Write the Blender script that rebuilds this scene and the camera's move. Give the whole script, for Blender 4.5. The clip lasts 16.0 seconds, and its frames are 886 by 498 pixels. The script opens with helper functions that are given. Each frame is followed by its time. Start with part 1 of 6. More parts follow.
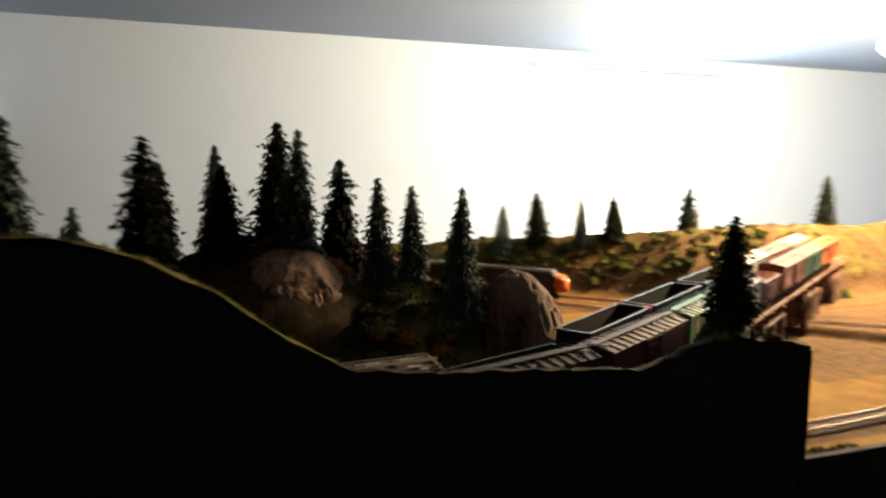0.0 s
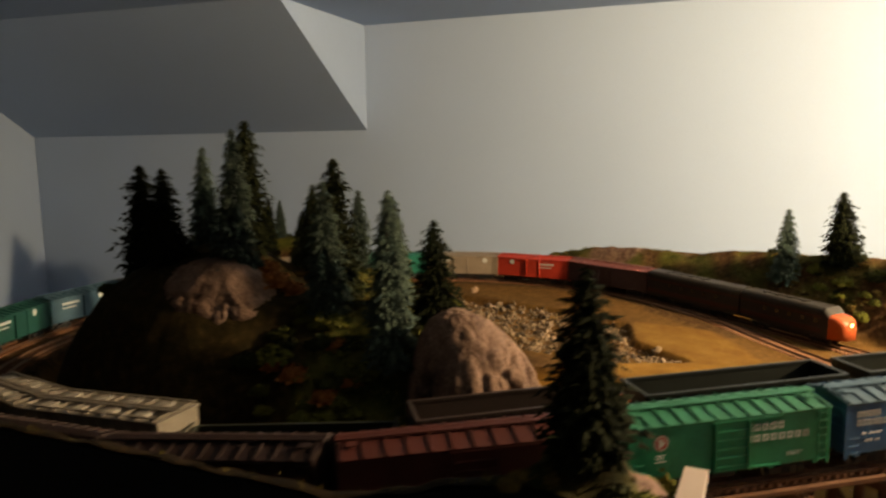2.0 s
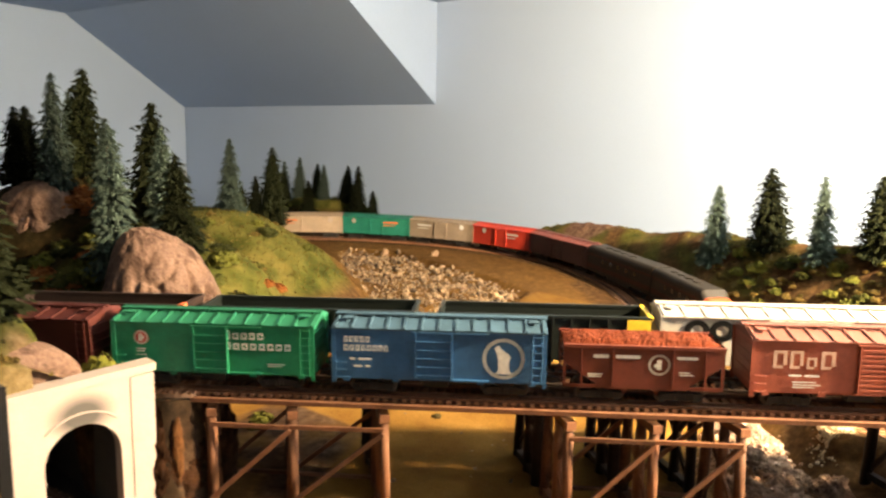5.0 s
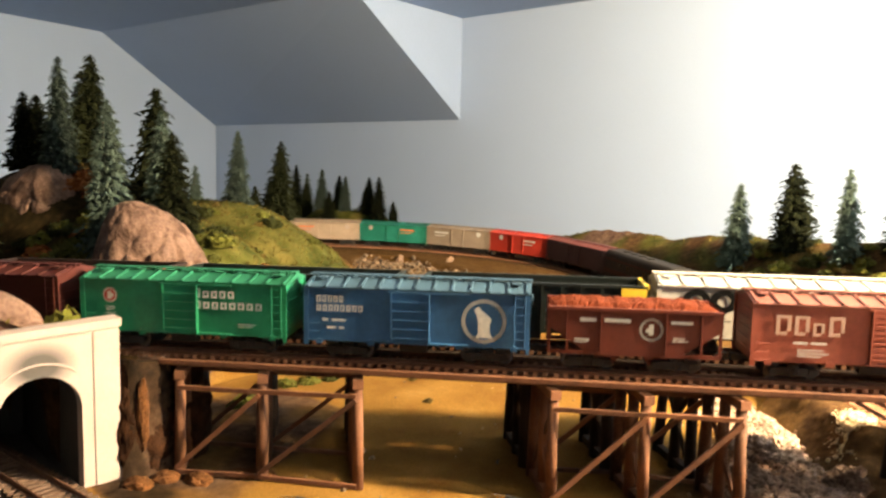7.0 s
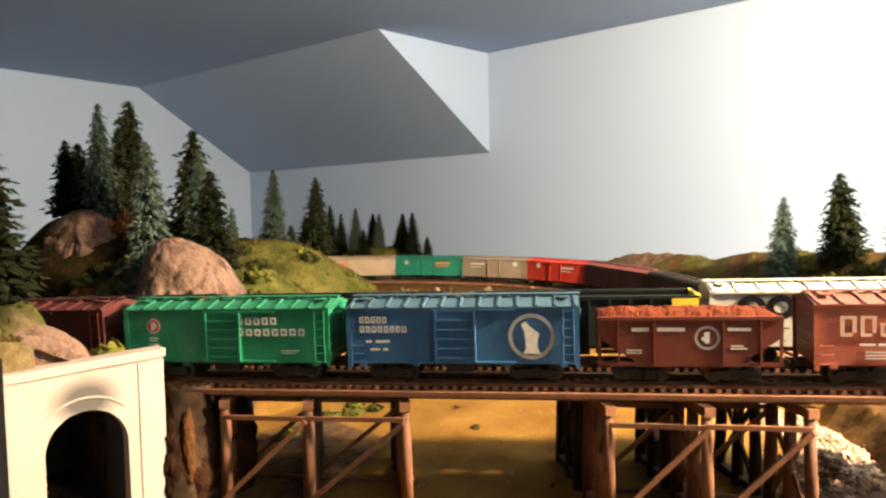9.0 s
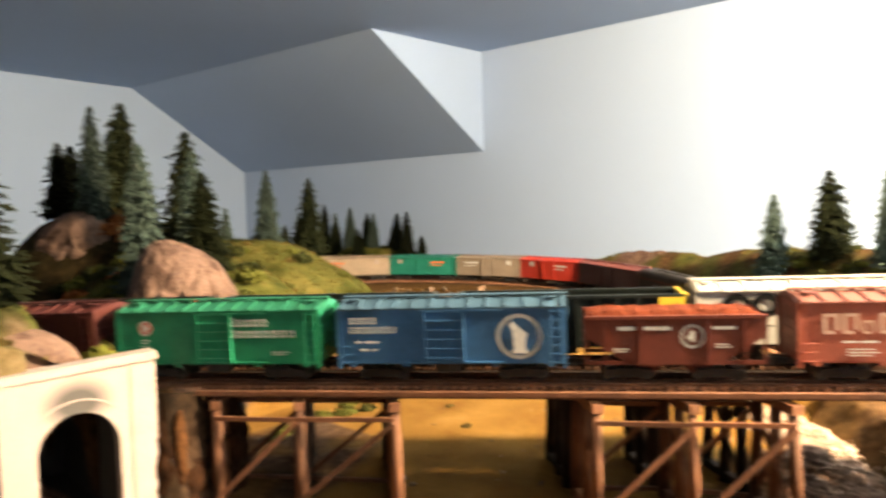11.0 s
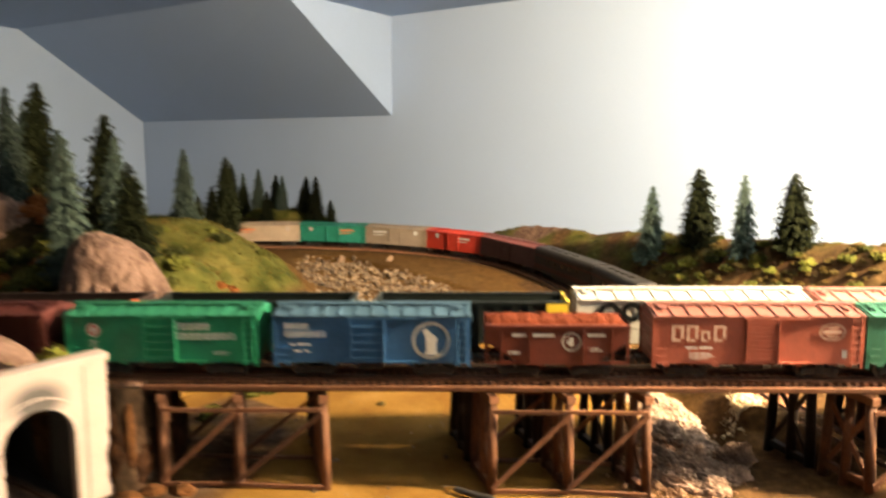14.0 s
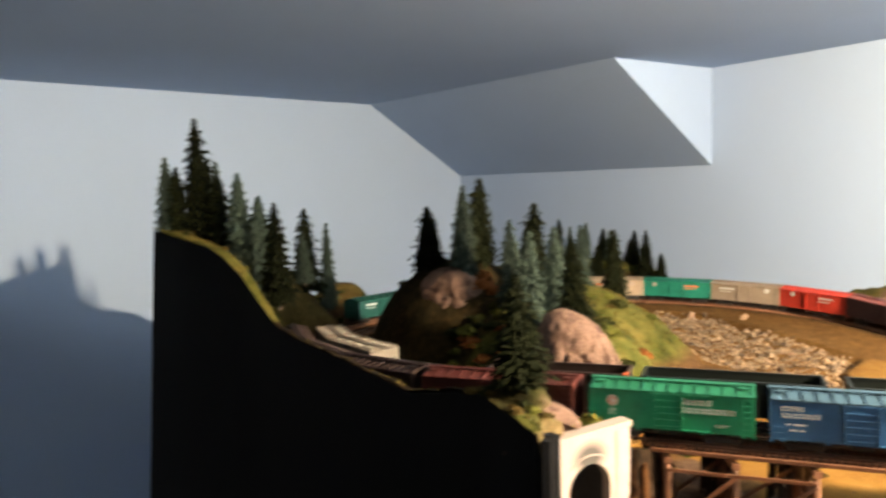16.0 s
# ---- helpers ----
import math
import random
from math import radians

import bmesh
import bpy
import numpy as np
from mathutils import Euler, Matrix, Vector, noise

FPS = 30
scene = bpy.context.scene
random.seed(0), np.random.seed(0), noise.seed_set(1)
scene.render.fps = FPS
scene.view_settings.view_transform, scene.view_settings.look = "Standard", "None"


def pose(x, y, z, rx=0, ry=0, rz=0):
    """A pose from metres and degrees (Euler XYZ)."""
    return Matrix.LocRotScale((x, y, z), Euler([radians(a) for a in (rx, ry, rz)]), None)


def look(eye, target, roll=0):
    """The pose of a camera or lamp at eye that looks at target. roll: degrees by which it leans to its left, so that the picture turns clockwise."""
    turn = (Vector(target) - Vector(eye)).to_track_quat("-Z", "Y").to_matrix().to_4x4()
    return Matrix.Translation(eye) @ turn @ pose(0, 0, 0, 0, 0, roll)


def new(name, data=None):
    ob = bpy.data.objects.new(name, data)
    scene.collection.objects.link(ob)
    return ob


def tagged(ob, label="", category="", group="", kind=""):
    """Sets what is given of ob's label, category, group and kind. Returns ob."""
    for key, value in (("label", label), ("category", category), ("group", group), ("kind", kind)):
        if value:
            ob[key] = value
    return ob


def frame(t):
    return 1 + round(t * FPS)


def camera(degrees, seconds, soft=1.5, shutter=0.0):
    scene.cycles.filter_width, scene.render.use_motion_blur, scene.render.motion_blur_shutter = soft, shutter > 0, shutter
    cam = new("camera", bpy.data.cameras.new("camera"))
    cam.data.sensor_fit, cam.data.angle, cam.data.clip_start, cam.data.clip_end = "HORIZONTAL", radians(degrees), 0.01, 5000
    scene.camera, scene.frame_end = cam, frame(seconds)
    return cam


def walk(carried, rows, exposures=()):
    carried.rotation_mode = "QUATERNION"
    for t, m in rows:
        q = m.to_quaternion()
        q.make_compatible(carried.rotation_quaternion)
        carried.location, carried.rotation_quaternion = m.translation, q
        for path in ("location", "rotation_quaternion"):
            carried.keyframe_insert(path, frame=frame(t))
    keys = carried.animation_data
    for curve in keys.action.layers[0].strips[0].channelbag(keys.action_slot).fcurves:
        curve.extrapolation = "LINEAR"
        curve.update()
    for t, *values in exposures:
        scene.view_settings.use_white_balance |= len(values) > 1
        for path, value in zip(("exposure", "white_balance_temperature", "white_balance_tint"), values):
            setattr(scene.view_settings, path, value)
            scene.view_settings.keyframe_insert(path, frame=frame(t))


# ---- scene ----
cam = camera(63.3, 16.0, soft=2.4, shutter=0.8)
PATH = [
    (0, (0.021, 0.503, 1.683), (0.695, 2.372, 1.449), 0.5),
    (0.5, (0.148, 0.529, 1.672), (0.508, 2.485, 1.461), -0.1),
    (1, (0.238, 0.593, 1.679), (0.4, 2.578, 1.49), -0.2),
    (1.5, (0.413, 0.626, 1.686), (0.074, 2.583, 1.445), 1.1),
    (2, (0.519, 0.668, 1.696), (-0.175, 2.523, 1.418), -0.7),
    (2.5, (0.564, 0.717, 1.698), (-0.179, 2.557, 1.429), 0.8),
    (2.8, (0.657, 0.739, 1.695), (-0.376, 2.431, 1.425), 1.0),
    (3, (0.726, 0.750, 1.692), (-0.407, 2.370, 1.39), 1.2),
    (3.5, (0.794, 0.744, 1.691), (-0.528, 2.215, 1.39), -0.6),
    (4, (0.805, 0.754, 1.676), (-0.392, 2.326, 1.365), -1.6),
    (4.5, (0.904, 0.807, 1.664), (-0.275, 2.391, 1.35), 0.4),
    (7, (0.935, 0.875, 1.612), (-0.348, 2.393, 1.385), 1.7),
    (7.5, (0.935, 0.866, 1.584), (-0.406, 2.34, 1.419), 0.2),
    (8, (0.934, 0.87, 1.586), (-0.411, 2.343, 1.439), -0.8),
    (8.5, (0.928, 0.877, 1.596), (-0.42, 2.349, 1.47), -0.9),
    (10.8, (0.926, 0.873, 1.6), (-0.464, 2.306, 1.482), -1.6),
    (11, (0.933, 0.877, 1.6), (-0.418, 2.347, 1.475), -1.5),
    (11.5, (0.946, 0.885, 1.596), (-0.311, 2.434, 1.454), -0.9),
    (12, (0.959, 0.889, 1.597), (-0.213, 2.503, 1.448), -0.9),
    (12.5, (0.966, 0.888, 1.597), (-0.15, 2.541, 1.447), -1.2),
    (13, (0.965, 0.877, 1.601), (-0.155, 2.526, 1.443), -0.0),
    (13.5, (0.963, 0.867, 1.605), (-0.158, 2.508, 1.382), 0.8),
    (14, (0.966, 0.82, 1.652), (-0.165, 2.446, 1.376), 0.4),
    (14.5, (0.965, 0.742, 1.694), (-0.294, 2.278, 1.46), -1.2),
    (15, (0.944, 0.687, 1.713), (-0.432, 2.127, 1.529), 0.3),
    (15.5, (0.924, 0.648, 1.718), (-0.61, 1.919, 1.542), -0.9),
    (16, (0.911, 0.616, 1.717), (-0.724, 1.754, 1.536), -1.7),
]
walk(cam, [(t, look(eye, target, roll)) for t, eye, target, roll in PATH],
     exposures=[(0.0, -0.5, 8920, 10), (0.5, -0.75, 9140, 10), (1.0, -0.93, 9140, 10), (1.5, -1.0, 9450, 10), (2.0, -0.88, 9760, 10), (2.5, -0.58, 9760, 10), (3.5, -0.05, 8820, 10), (4.5, 0.28, 8400, 10), (8.0, 0.13, 8080, 10), (11.0, 0.35, 7980, 10), (12.5, 0.12, 8400, 10), (13.5, 0.0, 8400, 10), (14.5, 0.05, 8080, 10), (16.0, 0.45, 7560, 10)])

# ---- world and light ----
world = bpy.data.worlds.new("world")
scene.world = world
world.use_nodes = True
wn = world.node_tree
sky = wn.nodes.new("ShaderNodeTexSky")
sky.sky_type = "NISHITA"
sky.sun_disc = False
sky.sun_elevation, sky.sun_rotation = radians(35), radians(60)
wn.links.new(sky.outputs[0], wn.nodes["Background"].inputs[0])
wn.nodes["Background"].inputs[1].default_value = 0.1

LAMP = (1.312, 1.545, 1.93)
bulb = bpy.data.lights.new("ceiling_lamp", "POINT")
bulb.energy, bulb.color, bulb.shadow_soft_size = 238.0, (1.0, 0.84, 0.64), 0.03
new("ceiling_lamp_light", bulb).location = LAMP
# daylight that the dormer window lets in
day = bpy.data.lights.new("window_daylight", "AREA")
day.shape, day.size, day.size_y = "RECTANGLE", 0.48, 0.52
day.energy, day.color = 20.0, (0.58, 0.79, 1.0)
new("window_daylight", day).matrix_world = pose(1.465, 2.488, 1.69, -90, 0, 0)


# ---- materials ----
def nodes_of(m):
    m.use_nodes = True
    return m.node_tree, m.node_tree.nodes["Principled BSDF"]


def mat(name, col, rough=0.6, metal=0.0, vary=0.18, scale=60.0, fine=500.0, bump=0.15, per_object=0.0, depth=0.0006, second=None, spec=0.5):
    m = bpy.data.materials.new(name)
    t, p = nodes_of(m)
    L, N = t.links.new, t.nodes.new
    tc = N("ShaderNodeTexCoord")
    a, b = N("ShaderNodeTexNoise"), N("ShaderNodeTexNoise")
    a.inputs["Scale"].default_value, b.inputs["Scale"].default_value = scale, fine
    a.inputs["Detail"].default_value, b.inputs["Detail"].default_value = 4, 3
    for n in (a, b):
        L(tc.outputs["Object"], n.inputs["Vector"])
    mix = N("ShaderNodeMath")
    mix.operation = "MULTIPLY_ADD"
    L(a.outputs[0], mix.inputs[0])
    mix.inputs[1].default_value = 0.6
    sc = N("ShaderNodeMath")
    sc.operation = "MULTIPLY"
    L(b.outputs[0], sc.inputs[0])
    sc.inputs[1].default_value = 0.4
    L(sc.outputs[0], mix.inputs[2])
    fac = mix.outputs[0]
    if per_object:
        oi, ad = N("ShaderNodeObjectInfo"), N("ShaderNodeMath")
        ad.operation = "MULTIPLY_ADD"
        L(oi.outputs["Random"], ad.inputs[0])
        ad.inputs[1].default_value = per_object
        sb = N("ShaderNodeMath")
        sb.operation = "SUBTRACT"
        L(fac, sb.inputs[0])
        sb.inputs[1].default_value = per_object / 2
        L(sb.outputs[0], ad.inputs[2])
        fac = ad.outputs[0]
    r = N("ShaderNodeValToRGB")
    lo = [c * (1 - vary * 1.6) for c in col]
    hi = [min(1, c * (1 + vary * 1.6)) for c in (second or col)]
    r.color_ramp.elements[0].position, r.color_ramp.elements[1].position = 0.3, 0.7
    r.color_ramp.elements[0].color, r.color_ramp.elements[1].color = (*lo, 1), (*hi, 1)
    L(fac, r.inputs[0])
    L(r.outputs[0], p.inputs["Base Color"])
    p.inputs["Roughness"].default_value, p.inputs["Metallic"].default_value = rough, metal
    p.inputs["Specular IOR Level"].default_value = spec
    if bump:
        bp = N("ShaderNodeBump")
        bp.inputs["Strength"].default_value, bp.inputs["Distance"].default_value = bump, depth
        L(b.outputs[0], bp.inputs["Height"])
        L(bp.outputs[0], p.inputs["Normal"])
    return m


def glow(name, col, strength):
    m = bpy.data.materials.new(name)
    t, p = nodes_of(m)
    p.inputs["Base Color"].default_value = (*col, 1)
    p.inputs["Emission Color"].default_value = (*col, 1)
    p.inputs["Emission Strength"].default_value = strength
    return m


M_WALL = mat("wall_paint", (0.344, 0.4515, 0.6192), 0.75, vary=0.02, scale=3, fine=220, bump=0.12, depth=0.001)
# for the unseen south wall, kept dark to cut bounced light
M_DIM = mat("unseen_dark_wall", (0.10, 0.075, 0.055), 0.7, vary=0.2, scale=6, fine=60)
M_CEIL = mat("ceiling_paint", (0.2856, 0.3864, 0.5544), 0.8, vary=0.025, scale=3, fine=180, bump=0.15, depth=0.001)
# floor out of view, dark for the same reason as the south wall
M_FLOOR = mat("unseen_dark_floor", (0.06, 0.045, 0.03), 0.6, scale=5)
M_FASCIA = mat("black_painted_board", (0.0035, 0.0035, 0.004), 0.85, scale=8, fine=200, bump=0.1, spec=0.12)
M_PORTAL = mat("cast_plaster", (0.3007, 0.2407, 0.2136), 0.8, vary=0.06, scale=40, fine=700, bump=0.2)
M_WOOD = mat("stained_timber", (0.1048, 0.04376, 0.02268), 0.75, vary=0.3, scale=90, fine=900, bump=0.4, per_object=0.35, spec=0.2)
# timber of the rear trestle, with the shade under the decks in its colour
M_WOOD_SHADED = mat("shaded_timber", (0.016, 0.0085, 0.0055), 0.8, vary=0.3, scale=90, fine=900, bump=0.4, per_object=0.35, spec=0.2)
M_TIE = mat("tie_wood", (0.1695, 0.07847, 0.04262), 0.8, vary=0.3, scale=150, fine=900, bump=0.3, per_object=0.4, spec=0.2)
M_TIE_OLD = mat("weathered_tie_wood", (0.085, 0.052, 0.036), 0.85, vary=0.3, scale=150, fine=900, bump=0.3, spec=0.2)
M_RAIL = mat("rusty_rail", (0.11, 0.055, 0.034), 0.5, 0.35, vary=0.25, scale=80, spec=0.3)
M_BLACK = mat("black_underframe", (0.018, 0.016, 0.015), 0.6, vary=0.3, spec=0.2)
M_WHEEL = mat("wheel_metal", (0.06, 0.05, 0.045), 0.45, 0.6)
M_STEEL = mat("bright_steel", (0.62, 0.62, 0.60), 0.25, 0.95, vary=0.05)
M_TRUNK = mat("twisted_trunk", (0.07, 0.05, 0.035), 0.9)
M_FIR_DARK = mat("dark_fir_needles", (0.0072, 0.0088, 0.0034), 0.95, vary=0.35, scale=160, fine=900, bump=0, per_object=0.3, spec=0.05)
M_FIR_LIGHT = mat("grey_green_fir_needles", (0.029, 0.043, 0.033), 0.95, vary=0.35, scale=160, fine=900, bump=0, per_object=0.3, spec=0.15)
M_BUSH = mat("bush_foam", (0.030, 0.040, 0.008), 0.95, vary=0.45, scale=120, fine=900, bump=0, per_object=0.5, second=(0.052, 0.052, 0.009), spec=0.15)
M_SCRUB = mat("straw_scrub_foam", (0.030, 0.031, 0.007), 0.95, vary=0.5, scale=45, fine=900, bump=0, second=(0.085, 0.055, 0.014), spec=0.15)
M_BUSH_ORANGE = mat("orange_bush_foam", (0.176, 0.056, 0.0144), 0.95, vary=0.4, scale=120, bump=0, spec=0.15)
M_TURF = mat("turf_fibre", (0.0357, 0.034, 0.0068), 0.95, vary=0.45, scale=50, fine=300, bump=0, second=(0.088, 0.066, 0.018), spec=0.1)
M_STONE = mat("pale_stone", (0.09091, 0.05347, 0.02808), 0.9, vary=0.35, scale=120, fine=700, bump=0.5, second=(0.25, 0.1676, 0.1003))
M_STONE_GREY = mat("grey_stone", (0.15, 0.078, 0.045), 0.9, vary=0.35, scale=70, fine=700, bump=0.5, second=(0.32, 0.185, 0.115), spec=0.15)
M_BOULDER = mat("brown_boulder", (0.115, 0.06862, 0.0432), 0.9, vary=0.3, scale=90, fine=700, bump=0.5, second=(0.2327, 0.1478, 0.09658), spec=0.1)
# cast rock in two tones: this one paled as lit
M_LIT_ROCK = mat("lit_cast_rock", (0.085, 0.046, 0.031), 0.9, vary=0.4, scale=140, fine=900, bump=0.6, depth=0.001, second=(0.27, 0.185, 0.133), spec=0.15)
# the same rock darkened for the shade below the cars
M_SHADED_ROCK = mat("shaded_cast_rock", (0.085, 0.052, 0.037), 0.9, vary=0.4, scale=140, fine=900, bump=0.6, depth=0.001, second=(0.20, 0.13, 0.094), spec=0.15)
M_CLOD = mat("rusty_earth", (0.026, 0.010, 0.0042), 0.95, vary=0.4, scale=140, fine=900, bump=0.6, depth=0.001, second=(0.075, 0.030, 0.0105), spec=0.1)
# paler than the real ground: strong lamplight put into the sand colour
M_LIT_SAND = mat("lit_sand", (0.46, 0.36, 0.23), 0.95, vary=0.15, scale=300, fine=900, bump=0.3, spec=0.1)
M_RED_EARTH = mat("red_brown_earth", (0.0070, 0.0028, 0.0013), 0.95, vary=0.4, scale=110, fine=900, bump=0.6, depth=0.001, second=(0.022, 0.0085, 0.0034), spec=0.1)
M_WHITE_PRINT = mat("white_print", (0.4394, 0.4394, 0.4065), 0.6, vary=0.12, scale=400)
M_BLACK_PRINT = mat("black_print", (0.008, 0.008, 0.008), 0.8, spec=0.1)
M_GLASS_DARK = mat("dark_window_glass", (0.01, 0.01, 0.012), 0.12, bump=0)


def ground_material():
    m = bpy.data.materials.new("scenery_ground")
    t, p = nodes_of(m)
    L, N = t.links.new, t.nodes.new
    tc, at = N("ShaderNodeTexCoord"), N("ShaderNodeVertexColor")
    at.layer_name = "zone"
    sep = N("ShaderNodeSeparateColor")
    L(at.outputs["Color"], sep.inputs[0])

    def noise_tex(s, d=5):
        n = N("ShaderNodeTexNoise")
        n.inputs["Scale"].default_value, n.inputs["Detail"].default_value = s, d
        L(tc.outputs["Object"], n.inputs["Vector"])
        return n.outputs[0]

    def ramp(f, *stops):
        r = N("ShaderNodeValToRGB")
        while len(r.color_ramp.elements) < len(stops):
            r.color_ramp.elements.new(0.5)
        for e, (pos, c) in zip(r.color_ramp.elements, stops):
            e.position, e.color = pos, (*c, 1)
        L(f, r.inputs[0])
        return r.outputs[0]

    def mixc(f, a, b):
        x = N("ShaderNodeMix")
        x.data_type = "RGBA"
        L(f, x.inputs[0])
        L(a, x.inputs[6])
        L(b, x.inputs[7])
        return x.outputs[2]

    n1, n2, n3 = noise_tex(28), noise_tex(140), noise_tex(700, 3)
    earth = ramp(n2, (0.3, (0.026, 0.012, 0.0055)), (0.55, (0.062, 0.031, 0.013)), (0.75, (0.120, 0.066, 0.028)))
    grass = ramp(n1, (0.34, (0.020, 0.024, 0.005)), (0.5, (0.052, 0.055, 0.012)), (0.68, (0.105, 0.084, 0.024)))
    rock = ramp(n2, (0.3, (0.050, 0.024, 0.016)), (0.5, (0.115, 0.064, 0.043)), (0.72, (0.18, 0.118, 0.082)))
    dirt = ramp(n1, (0.3, (0.118, 0.055, 0.012)), (0.6, (0.170, 0.088, 0.021)), (0.8, (0.215, 0.122, 0.037)))
    col = mixc(sep.outputs[2], earth, dirt)
    col = mixc(sep.outputs[0], col, grass)
    col = mixc(sep.outputs[1], col, rock)
    # near-black tone for painted shade, and for the gravel by the portal
    shade_and_gravel = ramp(n2, (0.3, (0.0035, 0.0026, 0.0014)), (0.55, (0.010, 0.0060, 0.0028)), (0.75, (0.026, 0.0145, 0.0062)))
    col = mixc(at.outputs["Alpha"], col, shade_and_gravel)
    spk = N("ShaderNodeMix")
    spk.data_type, spk.blend_type = "RGBA", "MULTIPLY"
    spk.inputs[0].default_value = 0.6
    L(col, spk.inputs[6])
    L(ramp(n3, (0.3, (0.55, 0.52, 0.48)), (0.6, (1, 1, 1))), spk.inputs[7])
    L(spk.outputs[2], p.inputs["Base Color"])
    p.inputs["Roughness"].default_value = 0.95
    p.inputs["Specular IOR Level"].default_value = 0.06
    add = N("ShaderNodeMath")
    add.operation = "ADD"
    L(n2, add.inputs[0])
    L(n3, add.inputs[1])
    bp = N("ShaderNodeBump")
    bp.inputs["Strength"].default_value, bp.inputs["Distance"].default_value = 0.28, 0.0016
    L(add.outputs[0], bp.inputs["Height"])
    L(bp.outputs[0], p.inputs["Normal"])
    return m


M_GROUND = ground_material()


def rock_material():
    """Stained plaster: a pinkish tan with dark washes running down it."""
    m = mat("stained_plaster_rock", (0.082, 0.043, 0.031), 0.9, vary=0.3, scale=38, fine=420, bump=0.7, depth=0.0016, second=(0.138, 0.084, 0.062), spec=0.15)
    t, p = m.node_tree, m.node_tree.nodes["Principled BSDF"]
    L, N = t.links.new, t.nodes.new
    base = p.inputs["Base Color"].links[0].from_socket
    tc, mp, n, r, x = N("ShaderNodeTexCoord"), N("ShaderNodeMapping"), N("ShaderNodeTexNoise"), N("ShaderNodeValToRGB"), N("ShaderNodeMix")
    mp.inputs["Scale"].default_value = (1, 1, 0.22)
    L(tc.outputs["Object"], mp.inputs[0])
    n.inputs["Scale"].default_value, n.inputs["Detail"].default_value = 60, 6
    L(mp.outputs[0], n.inputs["Vector"])
    r.color_ramp.elements[0].position, r.color_ramp.elements[1].position = 0.32, 0.50
    r.color_ramp.elements[0].color = (0.20, 0.13, 0.10, 1)
    L(n.outputs[0], r.inputs[0])
    x.data_type, x.blend_type = "RGBA", "MULTIPLY"
    x.inputs[0].default_value = 0.8
    L(base, x.inputs[6])
    L(r.outputs[0], x.inputs[7])
    L(x.outputs[2], p.inputs["Base Color"])
    return m


M_ROCK = rock_material()


# ---- mesh helpers ----
def box(bm, x0, x1, y0, y1, z0, z1, bev=0.0):
    vs = [bm.verts.new((x, y, z)) for x in (x0, x1) for y in (y0, y1) for z in (z0, z1)]
    fs = [bm.faces.new([vs[i] for i in f]) for f in ((0, 1, 3, 2), (4, 6, 7, 5), (0, 4, 5, 1), (2, 3, 7, 6), (0, 2, 6, 4), (1, 5, 7, 3))]
    if bev:
        es = list({e for f in fs for e in f.edges})
        bmesh.ops.bevel(bm, geom=es, offset=bev, segments=2, affect="EDGES", profile=0.5)


def prism(bm, outline, y0, y1):
    """An outline in x and z, drawn out from y0 to y1."""
    a = [bm.verts.new((x, y0, z)) for x, z in outline]
    b = [bm.verts.new((x, y1, z)) for x, z in outline]
    n = len(outline)
    for i in range(n):
        bm.faces.new((a[i], a[(i + 1) % n], b[(i + 1) % n], b[i]))
    bm.faces.new(a[::-1])
    bm.faces.new(b)


def rod(bm, p, q, r0, r1=None, seg=8):
    p, q = Vector(p), Vector(q)
    r1 = r0 if r1 is None else r1
    d = (q - p).normalized()
    u = d.orthogonal().normalized()
    v = d.cross(u)
    ring = [[bm.verts.new(c + (u * math.cos(2 * math.pi * i / seg) + v * math.sin(2 * math.pi * i / seg)) * r) for i in range(seg)] for c, r in ((p, r0), (q, r1))]
    for i in range(seg):
        j = (i + 1) % seg
        bm.faces.new((ring[0][i], ring[0][j], ring[1][j], ring[1][i]))
    bm.faces.new(ring[0][::-1])
    bm.faces.new(ring[1])


def beam(bm, p, q, w, h):
    """A squared timber from p to q, w wide and h high."""
    p, q = Vector(p), Vector(q)
    d = (q - p).normalized()
    side = d.cross(Vector((0, 0, 1)))
    side = (side if side.length > 1e-4 else Vector((1, 0, 0))).normalized()
    up = side.cross(d)
    vs = [bm.verts.new(c + side * (sx * w / 2) + up * (sz * h / 2)) for c in (p, q) for sx, sz in ((-1, -1), (1, -1), (1, 1), (-1, 1))]
    for f in ((3, 2, 1, 0), (4, 5, 6, 7), (0, 1, 5, 4), (1, 2, 6, 5), (2, 3, 7, 6), (3, 0, 4, 7)):
        bm.faces.new([vs[i] for i in f])


def mesh_of(name, bm, material, smooth=False):
    bmesh.ops.recalc_face_normals(bm, faces=bm.faces)
    me = bpy.data.meshes.new(name)
    bm.to_mesh(me)
    bm.free()
    me.materials.append(material)
    if smooth:
        me.polygons.foreach_set("use_smooth", [True] * len(me.polygons))
    return me


def part(name, bm, material, parent=None, label="", smooth=False):
    ob = new(name, mesh_of(name, bm, material, smooth))
    ob.parent = parent
    if label:
        ob["label"] = label
    return ob


def piece(name, parent, material, *dims):
    """A plain small block as a part of its own."""
    bm = bmesh.new()
    box(bm, *dims)
    return part(name, bm, material, parent)


def thing(name, m, label, category, group=""):
    ob = new(name)
    ob.empty_display_size = 0.01
    ob.matrix_world = m
    return tagged(ob, label, category, group)


def raw(name, verts, faces, material, parent=None, label="", smooth=False):
    me = bpy.data.meshes.new(name)
    me.from_pydata(verts, [], faces)
    me.materials.append(material)
    if smooth:
        me.polygons.foreach_set("use_smooth", [True] * len(me.polygons))
    ob = new(name, me)
    ob.parent = parent
    if label:
        ob["label"] = label
    return ob


# ---- the room ----
WY, WX, CZ, KZ = 2.495, -1.636, 2.03, 1.748
